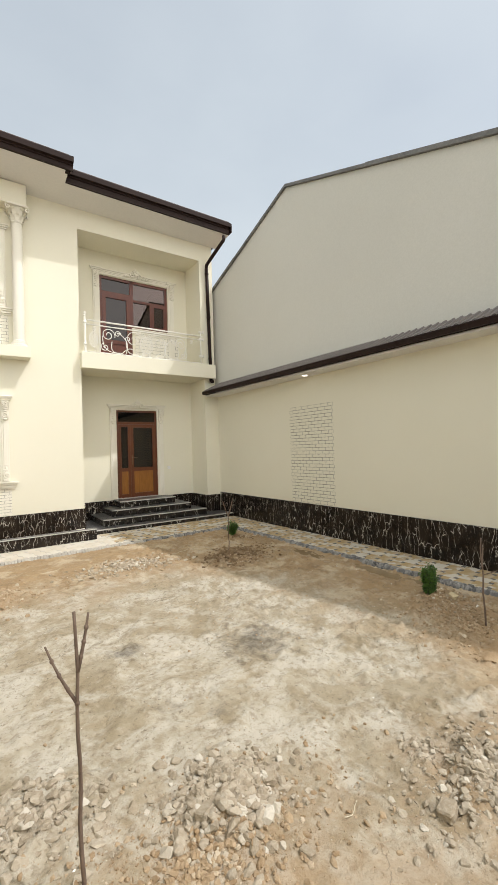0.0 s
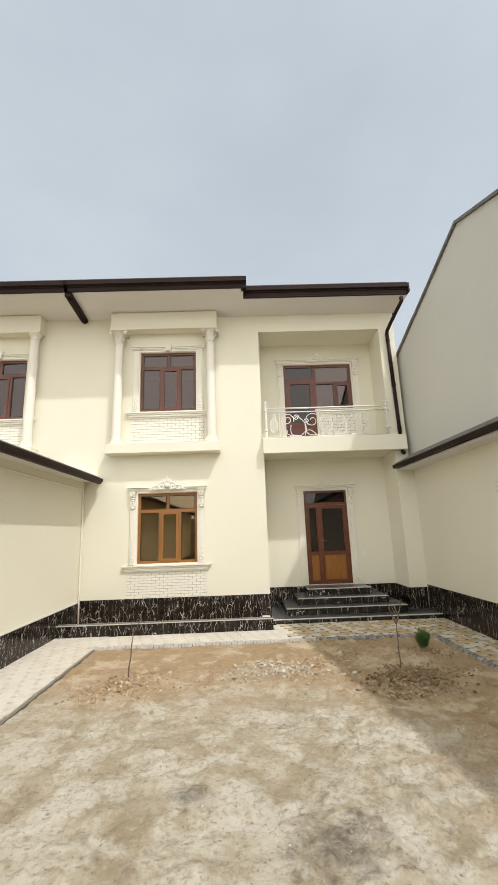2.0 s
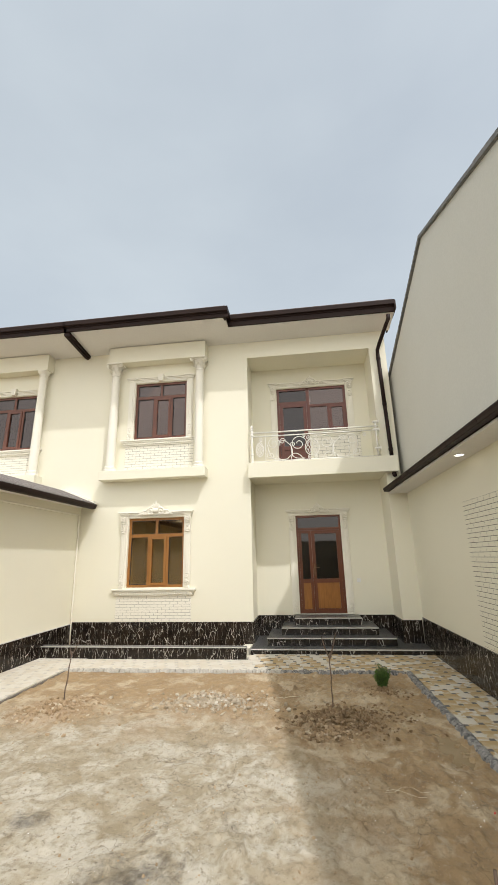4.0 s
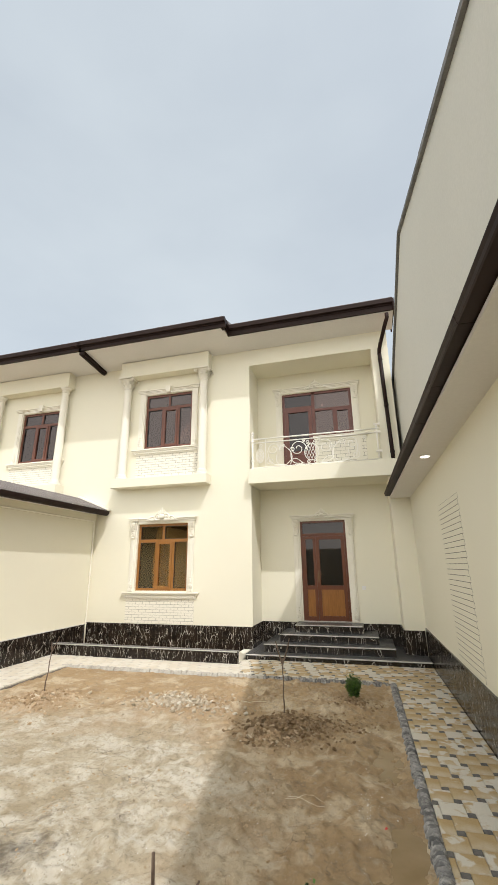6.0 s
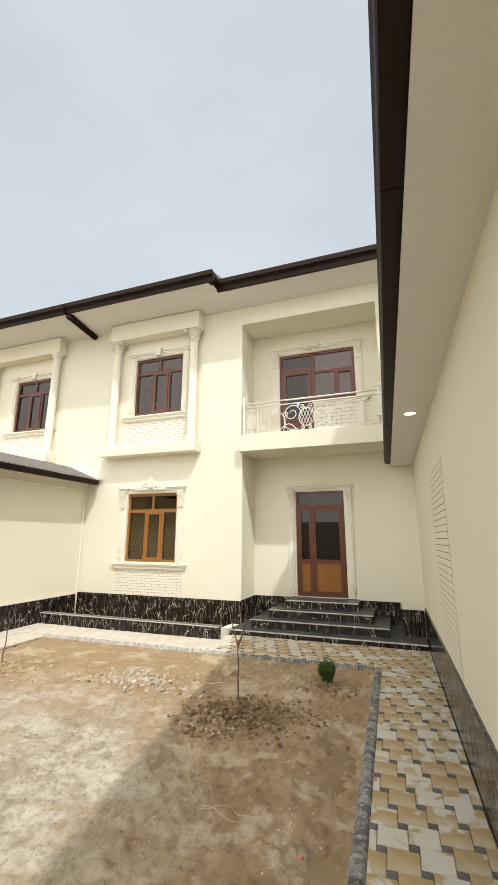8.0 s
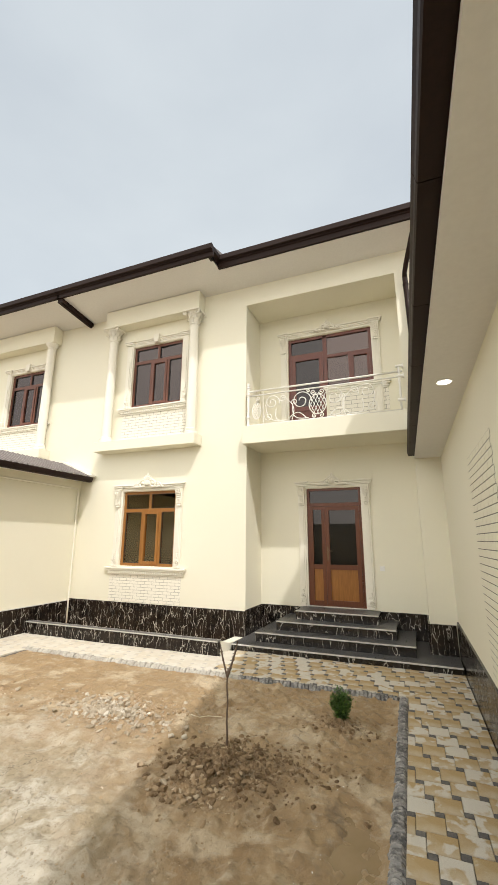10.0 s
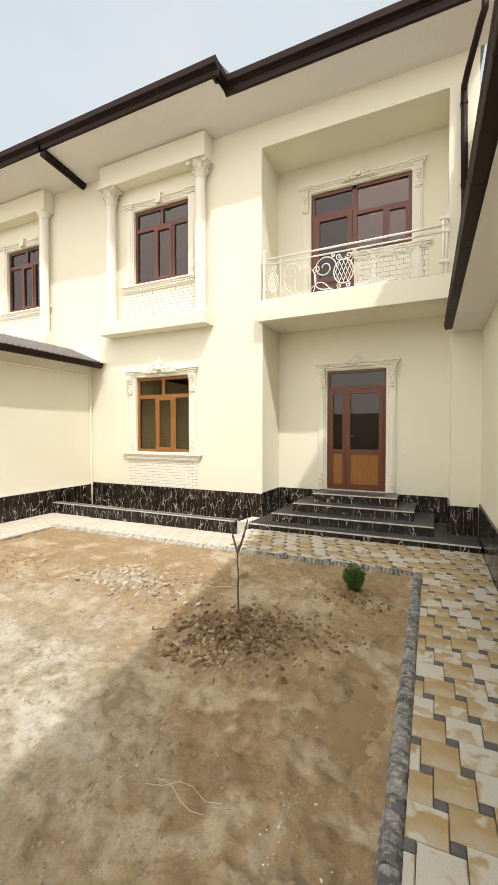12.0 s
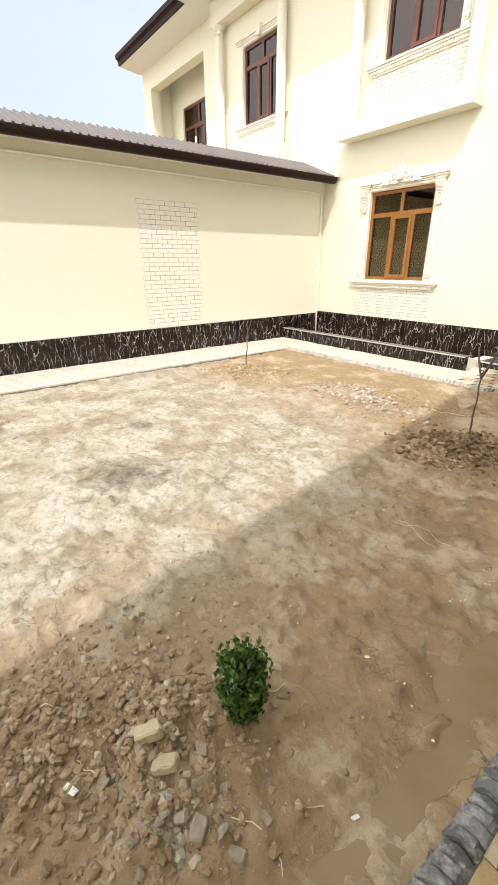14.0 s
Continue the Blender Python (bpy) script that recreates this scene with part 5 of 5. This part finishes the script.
def sapling(x, y, lean, height, twigs, label):
    base = soil_height(x, y) - 0.03
    s = thing("sapling", label, "sapling", group="saplings in the yard")
    k = 10
    pts = [(x + lean[0] * (i / k) + 0.004 * math.sin(i * 1.7 + x), y + lean[1] * (i / k) + 0.004 * math.cos(i * 1.3 + y), base + height * i / k) for i in range(k + 1)]
    rad = [0.0085 - 0.003 * i / k for i in range(k + 1)]
    trunk = bmesh.new()
    tube(trunk, pts, 0.01, 9, rad)
    for z in (0.25, 0.45, 0.7):
        i = int(z * k)
        blob(trunk, *pts[i], 0.0092, 0.0092, 0.012)
    part("trunk", trunk, BARK, s, smooth=True)
    for f, dx, dy, dz, r in twigs:
        i = int(f * k)
        p = Vector(pts[i])
        q = [p + Vector((dx, dy, dz)) * t + Vector((dx, dy, 0)) * 0.07 * math.sin(math.pi * t) for t in (0, 0.25, 0.5, 0.75, 1.0)]
        bm = bmesh.new()
        tube(bm, q, r, 7, [r * (1 - 0.45 * t) for t in (0, 0.25, 0.5, 0.75, 1.0)])
        for t in (1, 2, 3):
            blob(bm, *q[t], r * 1.12, r * 1.12, r * 1.5)
        part("twig", bm, BARK, s, smooth=True)
    return s


sapling(0.262, 1.55, (-0.018, -0.06), 1.10, [(0.70, -0.095, 0.03, 0.215, 0.0065), (0.80, 0.04, 0.0, 0.20, 0.0075)], "bare thin sapling with two side twigs in rubble soil")
sapling(3.60, 1.73, (-0.04, 0.0), 0.80, [(0.75, 0.13, 0.05, 0.16, 0.006), (0.6, 0.14, -0.05, 0.02, 0.005)], "bare thin sapling beside the bush")
sapling(3.255, 5.40, (0.0, -0.01), 0.66, [(0.98, 0.09, 0.0, 0.28, 0.010), (0.98, -0.08, 0.02, 0.24, 0.009)], "bare forked sapling in dug soil")
sapling(-0.03, 5.45, (0.06, 0.0), 0.62, [(0.95, 0.10, 0.0, 0.20, 0.006), (0.9, -0.03, 0.0, 0.12, 0.005)], "bare slender sapling in a clod mound")


def bush(x, y, height, width, leaves, label, seed):
    r = random.Random(seed)
    base = soil_height(x, y) - 0.01
    b = thing("box_bush", label, "bush", group="box bushes")
    bm = bmesh.new()
    stems = []
    for i in range(26):
        a, f = r.uniform(0, 6.283), r.random() ** 0.6
        top = (x + f * width * math.cos(a) * 0.55, y + f * width * math.sin(a) * 0.55, base + height * r.uniform(0.62, 1.0) * (1.05 - 0.25 * f))
        pts = [(x + 0.015 * math.cos(a), y + 0.015 * math.sin(a), base), ((x * 0.45 + top[0] * 0.55), (y * 0.45 + top[1] * 0.55), base + (top[2] - base) * 0.45), top]
        stems.append(pts)
        tube(bm, pts, 0.003, 5, [0.004, 0.003, 0.0015])
    part("stem", bm, BARK, b)
    bm = bmesh.new()
    for i in range(leaves):
        p0, p1, p2 = r.choice(stems)
        t = r.uniform(0.12, 1.0)
        c = (Vector(p0) * (1 - t) ** 2 + Vector(p1) * 2 * t * (1 - t) + Vector(p2) * t * t) + Vector((r.gauss(0, 0.017), r.gauss(0, 0.017), r.gauss(0, 0.012)))
        d = Vector((r.uniform(-1, 1), r.uniform(-1, 1), r.uniform(0.0, 1.2))).normalized()
        s = d.cross(Vector((r.uniform(-1, 1), r.uniform(-1, 1), r.uniform(-1, 1)))).normalized()
        up = d.cross(s)
        n_len, w = r.uniform(0.016, 0.027), r.uniform(0.006, 0.0100)
        q = [bm.verts.new(v) for v in (c, c + d * n_len * 0.5 + s * w + up * 0.003, c + d * n_len, c + d * n_len * 0.5 - s * w + up * 0.003)]
        m = bm.verts.new(c + d * n_len * 0.5 - up * 0.001)
        bm.faces.new((q[0], q[1], m)), bm.faces.new((q[1], q[2], m)), bm.faces.new((q[2], q[3], m)), bm.faces.new((q[3], q[0], m))
    me = bpy.data.meshes.new("foliage")
    bm.to_mesh(me)
    bm.free()
    me.materials.append(LEAF)
    f = new("foliage", me)
    f.parent = b
    return b


bush(3.95, 2.47, 0.335, 0.125, 4300, "small dark green box bush on a stony mound", 3)
bush(3.98, 6.46, 0.27, 0.20, 3600, "small dark green box bush near the paving corner", 4)


def hull_shapes(seed, count, corners):
    """Angular broken lumps: hulls of a few random corners."""
    r = random.Random(seed)
    shapes = []
    for i in range(count):
        bm = bmesh.new()
        for k in range(corners):
            d = Vector((r.gauss(0, 1), r.gauss(0, 1), r.gauss(0, 1))).normalized() * r.uniform(0.78, 1.12)
            bm.verts.new(d)
        bmesh.ops.convex_hull(bm, input=bm.verts[:])
        inner = [v for v in bm.verts if not v.link_faces]
        bmesh.ops.delete(bm, geom=inner, context="VERTS")
        bm.verts.index_update()
        shapes.append((np.array([tuple(v.co) for v in bm.verts]), [tuple(v.index for v in f.verts) for f in bm.faces]))
        bm.free()
    return shapes


SMALL_LUMPS, LARGE_LUMPS = hull_shapes(5, 30, 9), hull_shapes(6, 40, 24)


def rubble(name, cx, cy, rx, ry, count, lo, hi, material, label, seed, power=8.0, gather=0.55, category="rubble"):
    r = random.Random(seed)
    merged_v, merged_f, start = [], [], 0
    for i in range(count):
        a, f = r.uniform(0, 6.283), abs(r.gauss(0, gather))
        x, y = cx + rx * f * math.cos(a), cy + ry * f * math.sin(a)
        if x > KERB_X[0] - 0.03 - 0.0155 * (y - 4.5) or y > KERB_Y[0] - 0.03:
            continue
        size = lo + (hi - lo) * r.random() ** power
        shape, faces = r.choice(LARGE_LUMPS if size > 0.012 else SMALL_LUMPS)
        turn = np.array(Euler((r.uniform(-0.5, 0.5), r.uniform(-0.5, 0.5), r.uniform(0, 6.28))).to_matrix())
        scale = np.array((r.uniform(0.8, 1.35), r.uniform(0.65, 1.0), r.uniform(0.45, 0.8))) * size
        merged_v.append((shape * scale) @ turn.T + np.array((x, y, soil_height(x, y) + size * 0.12)))
        merged_f += [tuple(start + k for k in fc) for fc in faces]
        start += len(shape)
    me = bpy.data.meshes.new(name)
    me.from_pydata(np.concatenate(merged_v).tolist(), [], merged_f)
    me.materials.append(material)
    return tagged(new(name, me), label, category, kind="stuff")


rubble("clods", 3.28, 5.24, 0.52, 0.34, 5200, 0.004, 0.034, DAMP_CLOD, "dark damp soil clods round the forked sapling", 11, 9)
rubble("clods", 3.62, 5.50, 0.70, 0.45, 3400, 0.003, 0.022, DAMP_CLOD, "damp soil crumbs spread beside the forked sapling", 28, 12)
rubble("clods", 3.20, 4.90, 0.36, 0.20, 900, 0.004, 0.034, CLOD, "grey broken soil below the forked sapling", 12, 7)
rubble("clods", -0.05, 5.40, 0.62, 0.40, 4600, 0.004, 0.034, CLOD, "brown clods heaped round the slender sapling", 13, 9)
rubble("clods", 1.80, 5.75, 0.85, 0.42, 3000, 0.004, 0.042, PALE_CLOD, "pale dry rubble lying on the soil", 14, 9)
rubble("clods", 1.95, 5.95, 0.95, 0.40, 2200, 0.004, 0.034, CLOD, "brown dry rubble lying on the soil", 29, 10)
rubble("clods", 3.86, 2.20, 0.58, 0.50, 13000, 0.0020, 0.020, CLOD, "stony soil round the box bush", 15, 13)
rubble("clods", 3.66, 1.90, 0.60, 0.50, 12000, 0.0020, 0.020, CLOD, "stony brown soil", 16, 13)
rubble("clods", 3.82, 2.16, 0.42, 0.34, 260, 0.003, 0.021, PALE_CLOD, "pale broken stones in the soil below the bush", 27, 4)
rubble("clods", 4.10, 2.12, 0.18, 0.24, 500, 0.003, 0.024, PALE_CLOD, "grey gravel beside the bush", 26, 6)
rubble("clods", 0.93, 1.63, 0.30, 0.24, 4600, 0.0035, 0.036, PALE_CLOD, "large pale broken clods", 17, 5)
rubble("clods", 0.70, 1.42, 0.90, 0.45, 14000, 0.0025, 0.020, CLOD, "fine brown rubble", 18, 14)
rubble("clods", 2.00, 0.98, 0.50, 0.36, 8000, 0.003, 0.028, PALE_CLOD, "pale brown rubble heap", 19, 12)
rubble("clods", 0.12, 2.0, 0.50, 0.40, 3000, 0.003, 0.036, PALE_CLOD, "pale stones and clods round the near sapling", 20, 12)
rubble("clods", 3.98, 6.33, 0.45, 0.25, 1500, 0.003, 0.024, DAMP_CLOD, "damp soil crumbs round the far bush", 21, 12)
rubble("clods", 3.45, 1.75, 0.40, 0.30, 500, 0.003, 0.026, CLOD, "soil crumbs round the sapling", 22, 10)
rubble("crumbs", 1.9, 3.4, 2.6, 3.0, 1800, 0.002, 0.014, CLOD, "small crumbs scattered over the yard", 23, 8, 0.6)
rubble("crumbs", 3.4, 4.0, 1.1, 2.4, 2200, 0.002, 0.014, CLOD, "damp crumbs scattered near the path", 24, 7, 0.6)
rubble("crumbs", 2.2, 3.2, 2.6, 3.0, 300, 0.002, 0.008, LITTER, "tiny white chips scattered over the yard", 25, 8, 0.6)
rubble("crumbs", 4.15, 4.0, 0.30, 2.4, 260, 0.002, 0.009, LITTER, "white grit washed up along the kerb", 30, 6, 0.6)

LOOSE_STONES = [(3.865, 2.165, 0.038, 31, 1.0), (3.955, 2.175, 0.036, 32, 0.8), (3.975, 2.29, 0.024, 33, 0.8), (3.77, 2.36, 0.018, 34, 0.7), (3.67, 2.14, 0.018, 35, 0.8), (3.90, 2.06, 0.021, 36, 0.7),
                (3.88, 2.01, 0.018, 37, 0.8), (4.14, 2.18, 0.030, 38, 0.7), (4.23, 2.24, 0.026, 39, 0.8), (4.22, 2.35, 0.018, 40, 0.8), (3.76, 2.32, 0.016, 41, 0.8), (1.13, 1.58, 0.040, 42, 0.9),
                (0.78, 1.58, 0.048, 43, 0.8), (0.16, 2.10, 0.036, 44, 0.8), (1.66, 0.98, 0.052, 45, 0.9), (1.05, 1.22, 0.028, 46, 0.8)]
for x, y, size, seed, tall in LOOSE_STONES:
    r = random.Random(seed)
    bm = bmesh.new()
    box(bm, -size, size * 1.0, -size * 0.68, size * 0.68, -size * 0.5 * tall, size * 0.5 * tall)
    bmesh.ops.subdivide_edges(bm, edges=bm.edges[:], cuts=3, use_grid_fill=True)
    bmesh.ops.bevel(bm, geom=[e for e in bm.edges if e.calc_face_angle(0) > 1.0], offset=size * 0.14, segments=1, affect="EDGES")
    for v in bm.verts:
        v.co *= 1 + 0.24 * noise.noise(v.co / size * 0.9 + Vector((seed, 0, 0))) + 0.10 * noise.noise(v.co / size * 2.6)
    bmesh.ops.transform(bm, matrix=pose(x, y, soil_height(x, y) + size * 0.36 * tall, r.uniform(-12, 12), r.uniform(-12, 12), r.uniform(0, 180)), verts=bm.verts)
    solid("stone", bm, STONE if seed < 33 else PALE_CLOD, "broken tan stone lying on the soil" if seed < 33 else "pale grey-brown stone lying among the clods", "stone", group="loose stones")

# dry stalks and scraps
for x, y, ang, length, seed in ((3.80, 1.98, 20, 0.11, 1), (4.27, 2.47, 60, 0.09, 2), (3.95, 2.62, 75, 0.07, 3), (4.20, 2.30, 35, 0.09, 4), (3.72, 3.95, 10, 0.35, 5), (3.70, 3.92, -12, 0.30, 6),
                               (3.55, 1.95, 50, 0.10, 7), (1.35, 1.25, 15, 0.12, 8), (2.70, 6.06, 15, 0.37, 9), (4.30, 2.33, -20, 0.06, 10)):
    pts = []
    for i in range(6):
        t = i / 5 - 0.5
        px, py = x + length * t * math.cos(radians(ang)), y + length * t * math.sin(radians(ang)) + 0.06 * length * math.sin(i * 1.4 + seed)
        pts.append((px, py, soil_height(px, py) + 0.008 + 0.004 * math.sin(i + seed)))
    solid("straw", tube(bmesh.new(), pts, 0.0016 if length < 0.2 else 0.0045 if seed == 9 else 0.0011, 5), STRAW, "dry pale stalk lying on the soil", "straw", group="dry stalks")
for x, y, mat_, w, name, label in ((4.27, 3.77, RED_SCRAP, 0.014, "scrap", "small red plastic scrap on the mud"), (4.05, 3.02, LITTER, 0.010, "paper_scrap", "small white paper scrap on the soil"),
                                   (4.36, 2.57, LITTER, 0.012, "paper_scrap", "small white paper scrap on the soil"), (3.86, 1.93, LITTER, 0.022, "paper_scrap", "crumpled white scrap in the rubble")):
    bm = boxed(-w, w, -w * 0.4, w * 0.4, -0.0012, 0.0012)
    bmesh.ops.subdivide_edges(bm, edges=bm.edges[:], cuts=2, use_grid_fill=True)
    for v in bm.verts:
        v.co.z += 0.28 * w * math.sin(v.co.x / w * 2.4 + v.co.y / w * 3)
    bmesh.ops.transform(bm, matrix=pose(x, y, soil_height(x, y) + 0.006, 8, 5, 40 + 90 * x), verts=bm.verts)
    solid(name, bm, mat_, label, "litter")


def puddle(x0, x1, y0, y1, z, label):
    bm = bmesh.new()
    bm.faces.new([bm.verts.new(v) for v in ((x0, y0, z), (x1, y0, z), (x1, y1, z), (x0, y1, z))])
    solid("water", bm, PUDDLE, label, "puddle", "structure")


puddle(4.00, 4.56, 2.2, 5.5, -0.016, "shallow muddy puddles in the hollows along the kerb")


# ---- paving, kerbs ----
bed = thing("pavement", "tan and cream interlocking paving with small dark squares", "paving", kind="structure")
left_bed = thing("pavement_left", "dusty pale paving along the boundary wall", "paving", kind="structure")
part("bed", boxed(KERB_X[1] - 0.03, RIGHT - 0.026, -9.0, WELL[0] - 0.0, -0.045, 0.022), MORTAR, bed)
part("bed", boxed(-1.9, KERB_X[1] - 0.03, KERB_Y[1] - 0.03, 8.06, -0.045, 0.022), MORTAR, bed)
part("bed", boxed(LEFT + 0.026, -1.03, -9.0, WELL[0], -0.046, 0.0195), MORTAR, left_bed)
part("bed", boxed(1.9, RIGHT - 0.026, WELL[0] + 0.1, 8.47, -0.045, 0.0215), MORTAR, bed)
A, B, GAP = 0.172, 0.056, 0.003
REGIONS = [(KERB_X[1], RIGHT - 0.027, -8.9, KERB_Y[1]), (-1.06, RIGHT - 0.027, KERB_Y[1], 8.46), (LEFT + 0.027, -1.062, -8.9, WELL[0] - 0.001)]
shared = {}
rest = {"big": ([], []), "small": ([], []), "dust": ([], []), "dust_small": ([], []), "left": ([], []), "left_small": ([], [])}


def paver_verts(x0, x1, y0, y1, z0, z1, e=0.004):
    return [(x0, y0, z0), (x1, y0, z0), (x1, y1, z0), (x0, y1, z0), (x0, y0, z1 - e), (x1, y0, z1 - e), (x1, y1, z1 - e), (x0, y1, z1 - e),
            (x0 + e, y0 + e, z1), (x1 - e, y0 + e, z1), (x1 - e, y1 - e, z1), (x0 + e, y1 - e, z1)]


PAVER_FACES = [(0, 1, 5, 4), (1, 2, 6, 5), (2, 3, 7, 6), (3, 0, 4, 7), (4, 5, 9, 8), (5, 6, 10, 9), (6, 7, 11, 10), (7, 4, 8, 11), (8, 9, 10, 11)]


def lay(x0, x1, y0, y1, big):
    for rx0, rx1, ry0, ry1 in REGIONS:
        a, b, c, d = max(x0, rx0), min(x1, rx1), max(y0, ry0), min(y1, ry1)
        if b - a < 0.012 or d - c < 0.012:
            continue
        if a < 1.9 and d > WELL[0] and not (a > 1.9):
            d = min(d, WELL[0] + (0.07 if a > -1.061 else -0.001))
            if d - c < 0.012:
                continue
        w, h = round(b - a - GAP, 4), round(d - c - GAP, 4)
        z = PAVING + 0.0035 * noise.noise(Vector((a * 3.1, c * 3.1, 0.0))) + rng.uniform(-0.0012, 0.0012)
        if (a > KERB_X[1] - 0.01 and 0.6 < c) or (a > 2.6 and c > KERB_Y[1] - 0.01):
            key = (w, h, big)
            if key not in shared:
                me = bpy.data.meshes.new("paver")
                me.from_pydata(paver_verts(-w / 2, w / 2, -h / 2, h / 2, -0.045, 0.0), [], PAVER_FACES)
                me.materials.append(PAVER if big else SMALL_PAVER)
                shared[key] = me
            ob = new("paver", shared[key])
            ob.parent = bed
            ob.location = ((a + b) / 2, (c + d) / 2, z)
            ob.rotation_euler = (rng.uniform(-0.006, 0.006), rng.uniform(-0.006, 0.006), rng.uniform(-0.01, 0.01))
        else:
            vs, fs = rest[("left" if a < -1.061 else "dust") + ("" if big else "_small") if a < 2.1 else ("big" if big else "small")]
            s = len(vs)
            vs += paver_verts(a + GAP / 2, b - GAP / 2, c + GAP / 2, d - GAP / 2, z - 0.045, z)
            fs += [tuple(s + i for i in f) for f in PAVER_FACES]


for i in range(-75, 85):
    for j in range(-75, 85):
        x, y = 4.58 + i * A - j * B, 3.0 + i * B + j * A
        if LEFT - 0.3 < x < RIGHT + 0.3 and -9.0 < y < 8.6:
            lay(x, x + A, y, y + A, True)
            lay(x + A, x + A + B, y, y + B, False)
for key, m in (("big", PAVER), ("small", SMALL_PAVER), ("dust", DUSTY_PAVER), ("dust_small", DUSTY_SMALL), ("left", DUSTY_PAVER), ("left_small", DUSTY_SMALL)):
    me = bpy.data.meshes.new("paver_field")
    me.from_pydata(rest[key][0], [], rest[key][1])
    me.materials.append(m)
    ob = new("paver_field", me)
    ob.parent = left_bed if "left" in key else bed
    tagged(ob, "dusty pale paving" if "dust" in key or "left" in key else "tan and cream paving", kind="stuff")

skewed(bed)

kerb = thing("kerb", "rough grey kerb of narrow ribbed stones", "kerb", kind="structure")
kerb_meshes = []
for k in range(9):
    r = random.Random(60 + k)
    half = 0.0575
    top = 0.034 + r.uniform(-0.007, 0.007)
    e = 0.0205
    outline = [(-0.034 - r.uniform(0, 0.008), -0.07), (-0.030 - r.uniform(0, 0.008), 0.0), (-0.020, top * 0.75 + r.uniform(-0.006, 0.006)), (0.0, top + 0.004), (half * 0.6, top + 0.002),
               (half - 0.010, top - 0.006), (half, top - 0.018), (half, -0.07)]
    bm = prism(bmesh.new(), outline, "y", -e, e)
    bmesh.ops.bevel(bm, geom=[ed for ed in bm.edges if all(abs(abs(v.co.y) - e) < 1e-4 for v in ed.verts) and abs(ed.verts[0].co.y - ed.verts[1].co.y) < 1e-4], offset=0.006, segments=1, affect="EDGES")
    bmesh.ops.triangulate(bm, faces=[f for f in bm.faces if len(f.verts) > 4])
    for v in bm.verts:
        v.co += Vector((0.008, 0.0045, 0.009)) * noise.noise(v.co * 46 + Vector((k * 3.7, 0, 0)))
    bmesh.ops.recalc_face_normals(bm, faces=bm.faces)
    me = bpy.data.meshes.new("kerb_stone")
    bm.to_mesh(me)
    bm.free()
    me.materials.append(KERB)
    kerb_meshes.append(me)
kerb_rest = ([], [])


def kerb_piece(x, y, turn, single):
    me = rng.choice(kerb_meshes)
    m = pose(x + rng.uniform(-0.004, 0.004), y + rng.uniform(-0.003, 0.003), 0.012 + rng.uniform(-0.005, 0.005), rng.uniform(-4, 4), rng.uniform(-3, 3), turn + rng.uniform(-3, 3))
    if single:
        ob = new("kerb_stone", me)
        ob.parent = kerb
        ob.matrix_basis = m
    else:
        s = len(kerb_rest[0])
        kerb_rest[0].extend(tuple(m @ v.co) for v in me.vertices)
        kerb_rest[1].extend(tuple(s + i for i in p.vertices) for p in me.polygons)


y = -8.8
while y < KERB_Y[1] - 0.02:
    kerb_piece(sum(KERB_X) / 2, y, 0, y > 0.9)
    y += 0.0450
x = KERB_X[0] - 0.02
while x > -1.12:
    kerb_piece(x, sum(KERB_Y) / 2, 90, x > 2.6)
    x -= 0.0450
me = bpy.data.meshes.new("kerb_row")
me.from_pydata(kerb_rest[0], [], kerb_rest[1])
me.materials.append(DUSTY_KERB)
ob = new("kerb_row", me)
ob.parent = kerb
tagged(ob, "dusty grey kerb", kind="stuff")
skewed(kerb)
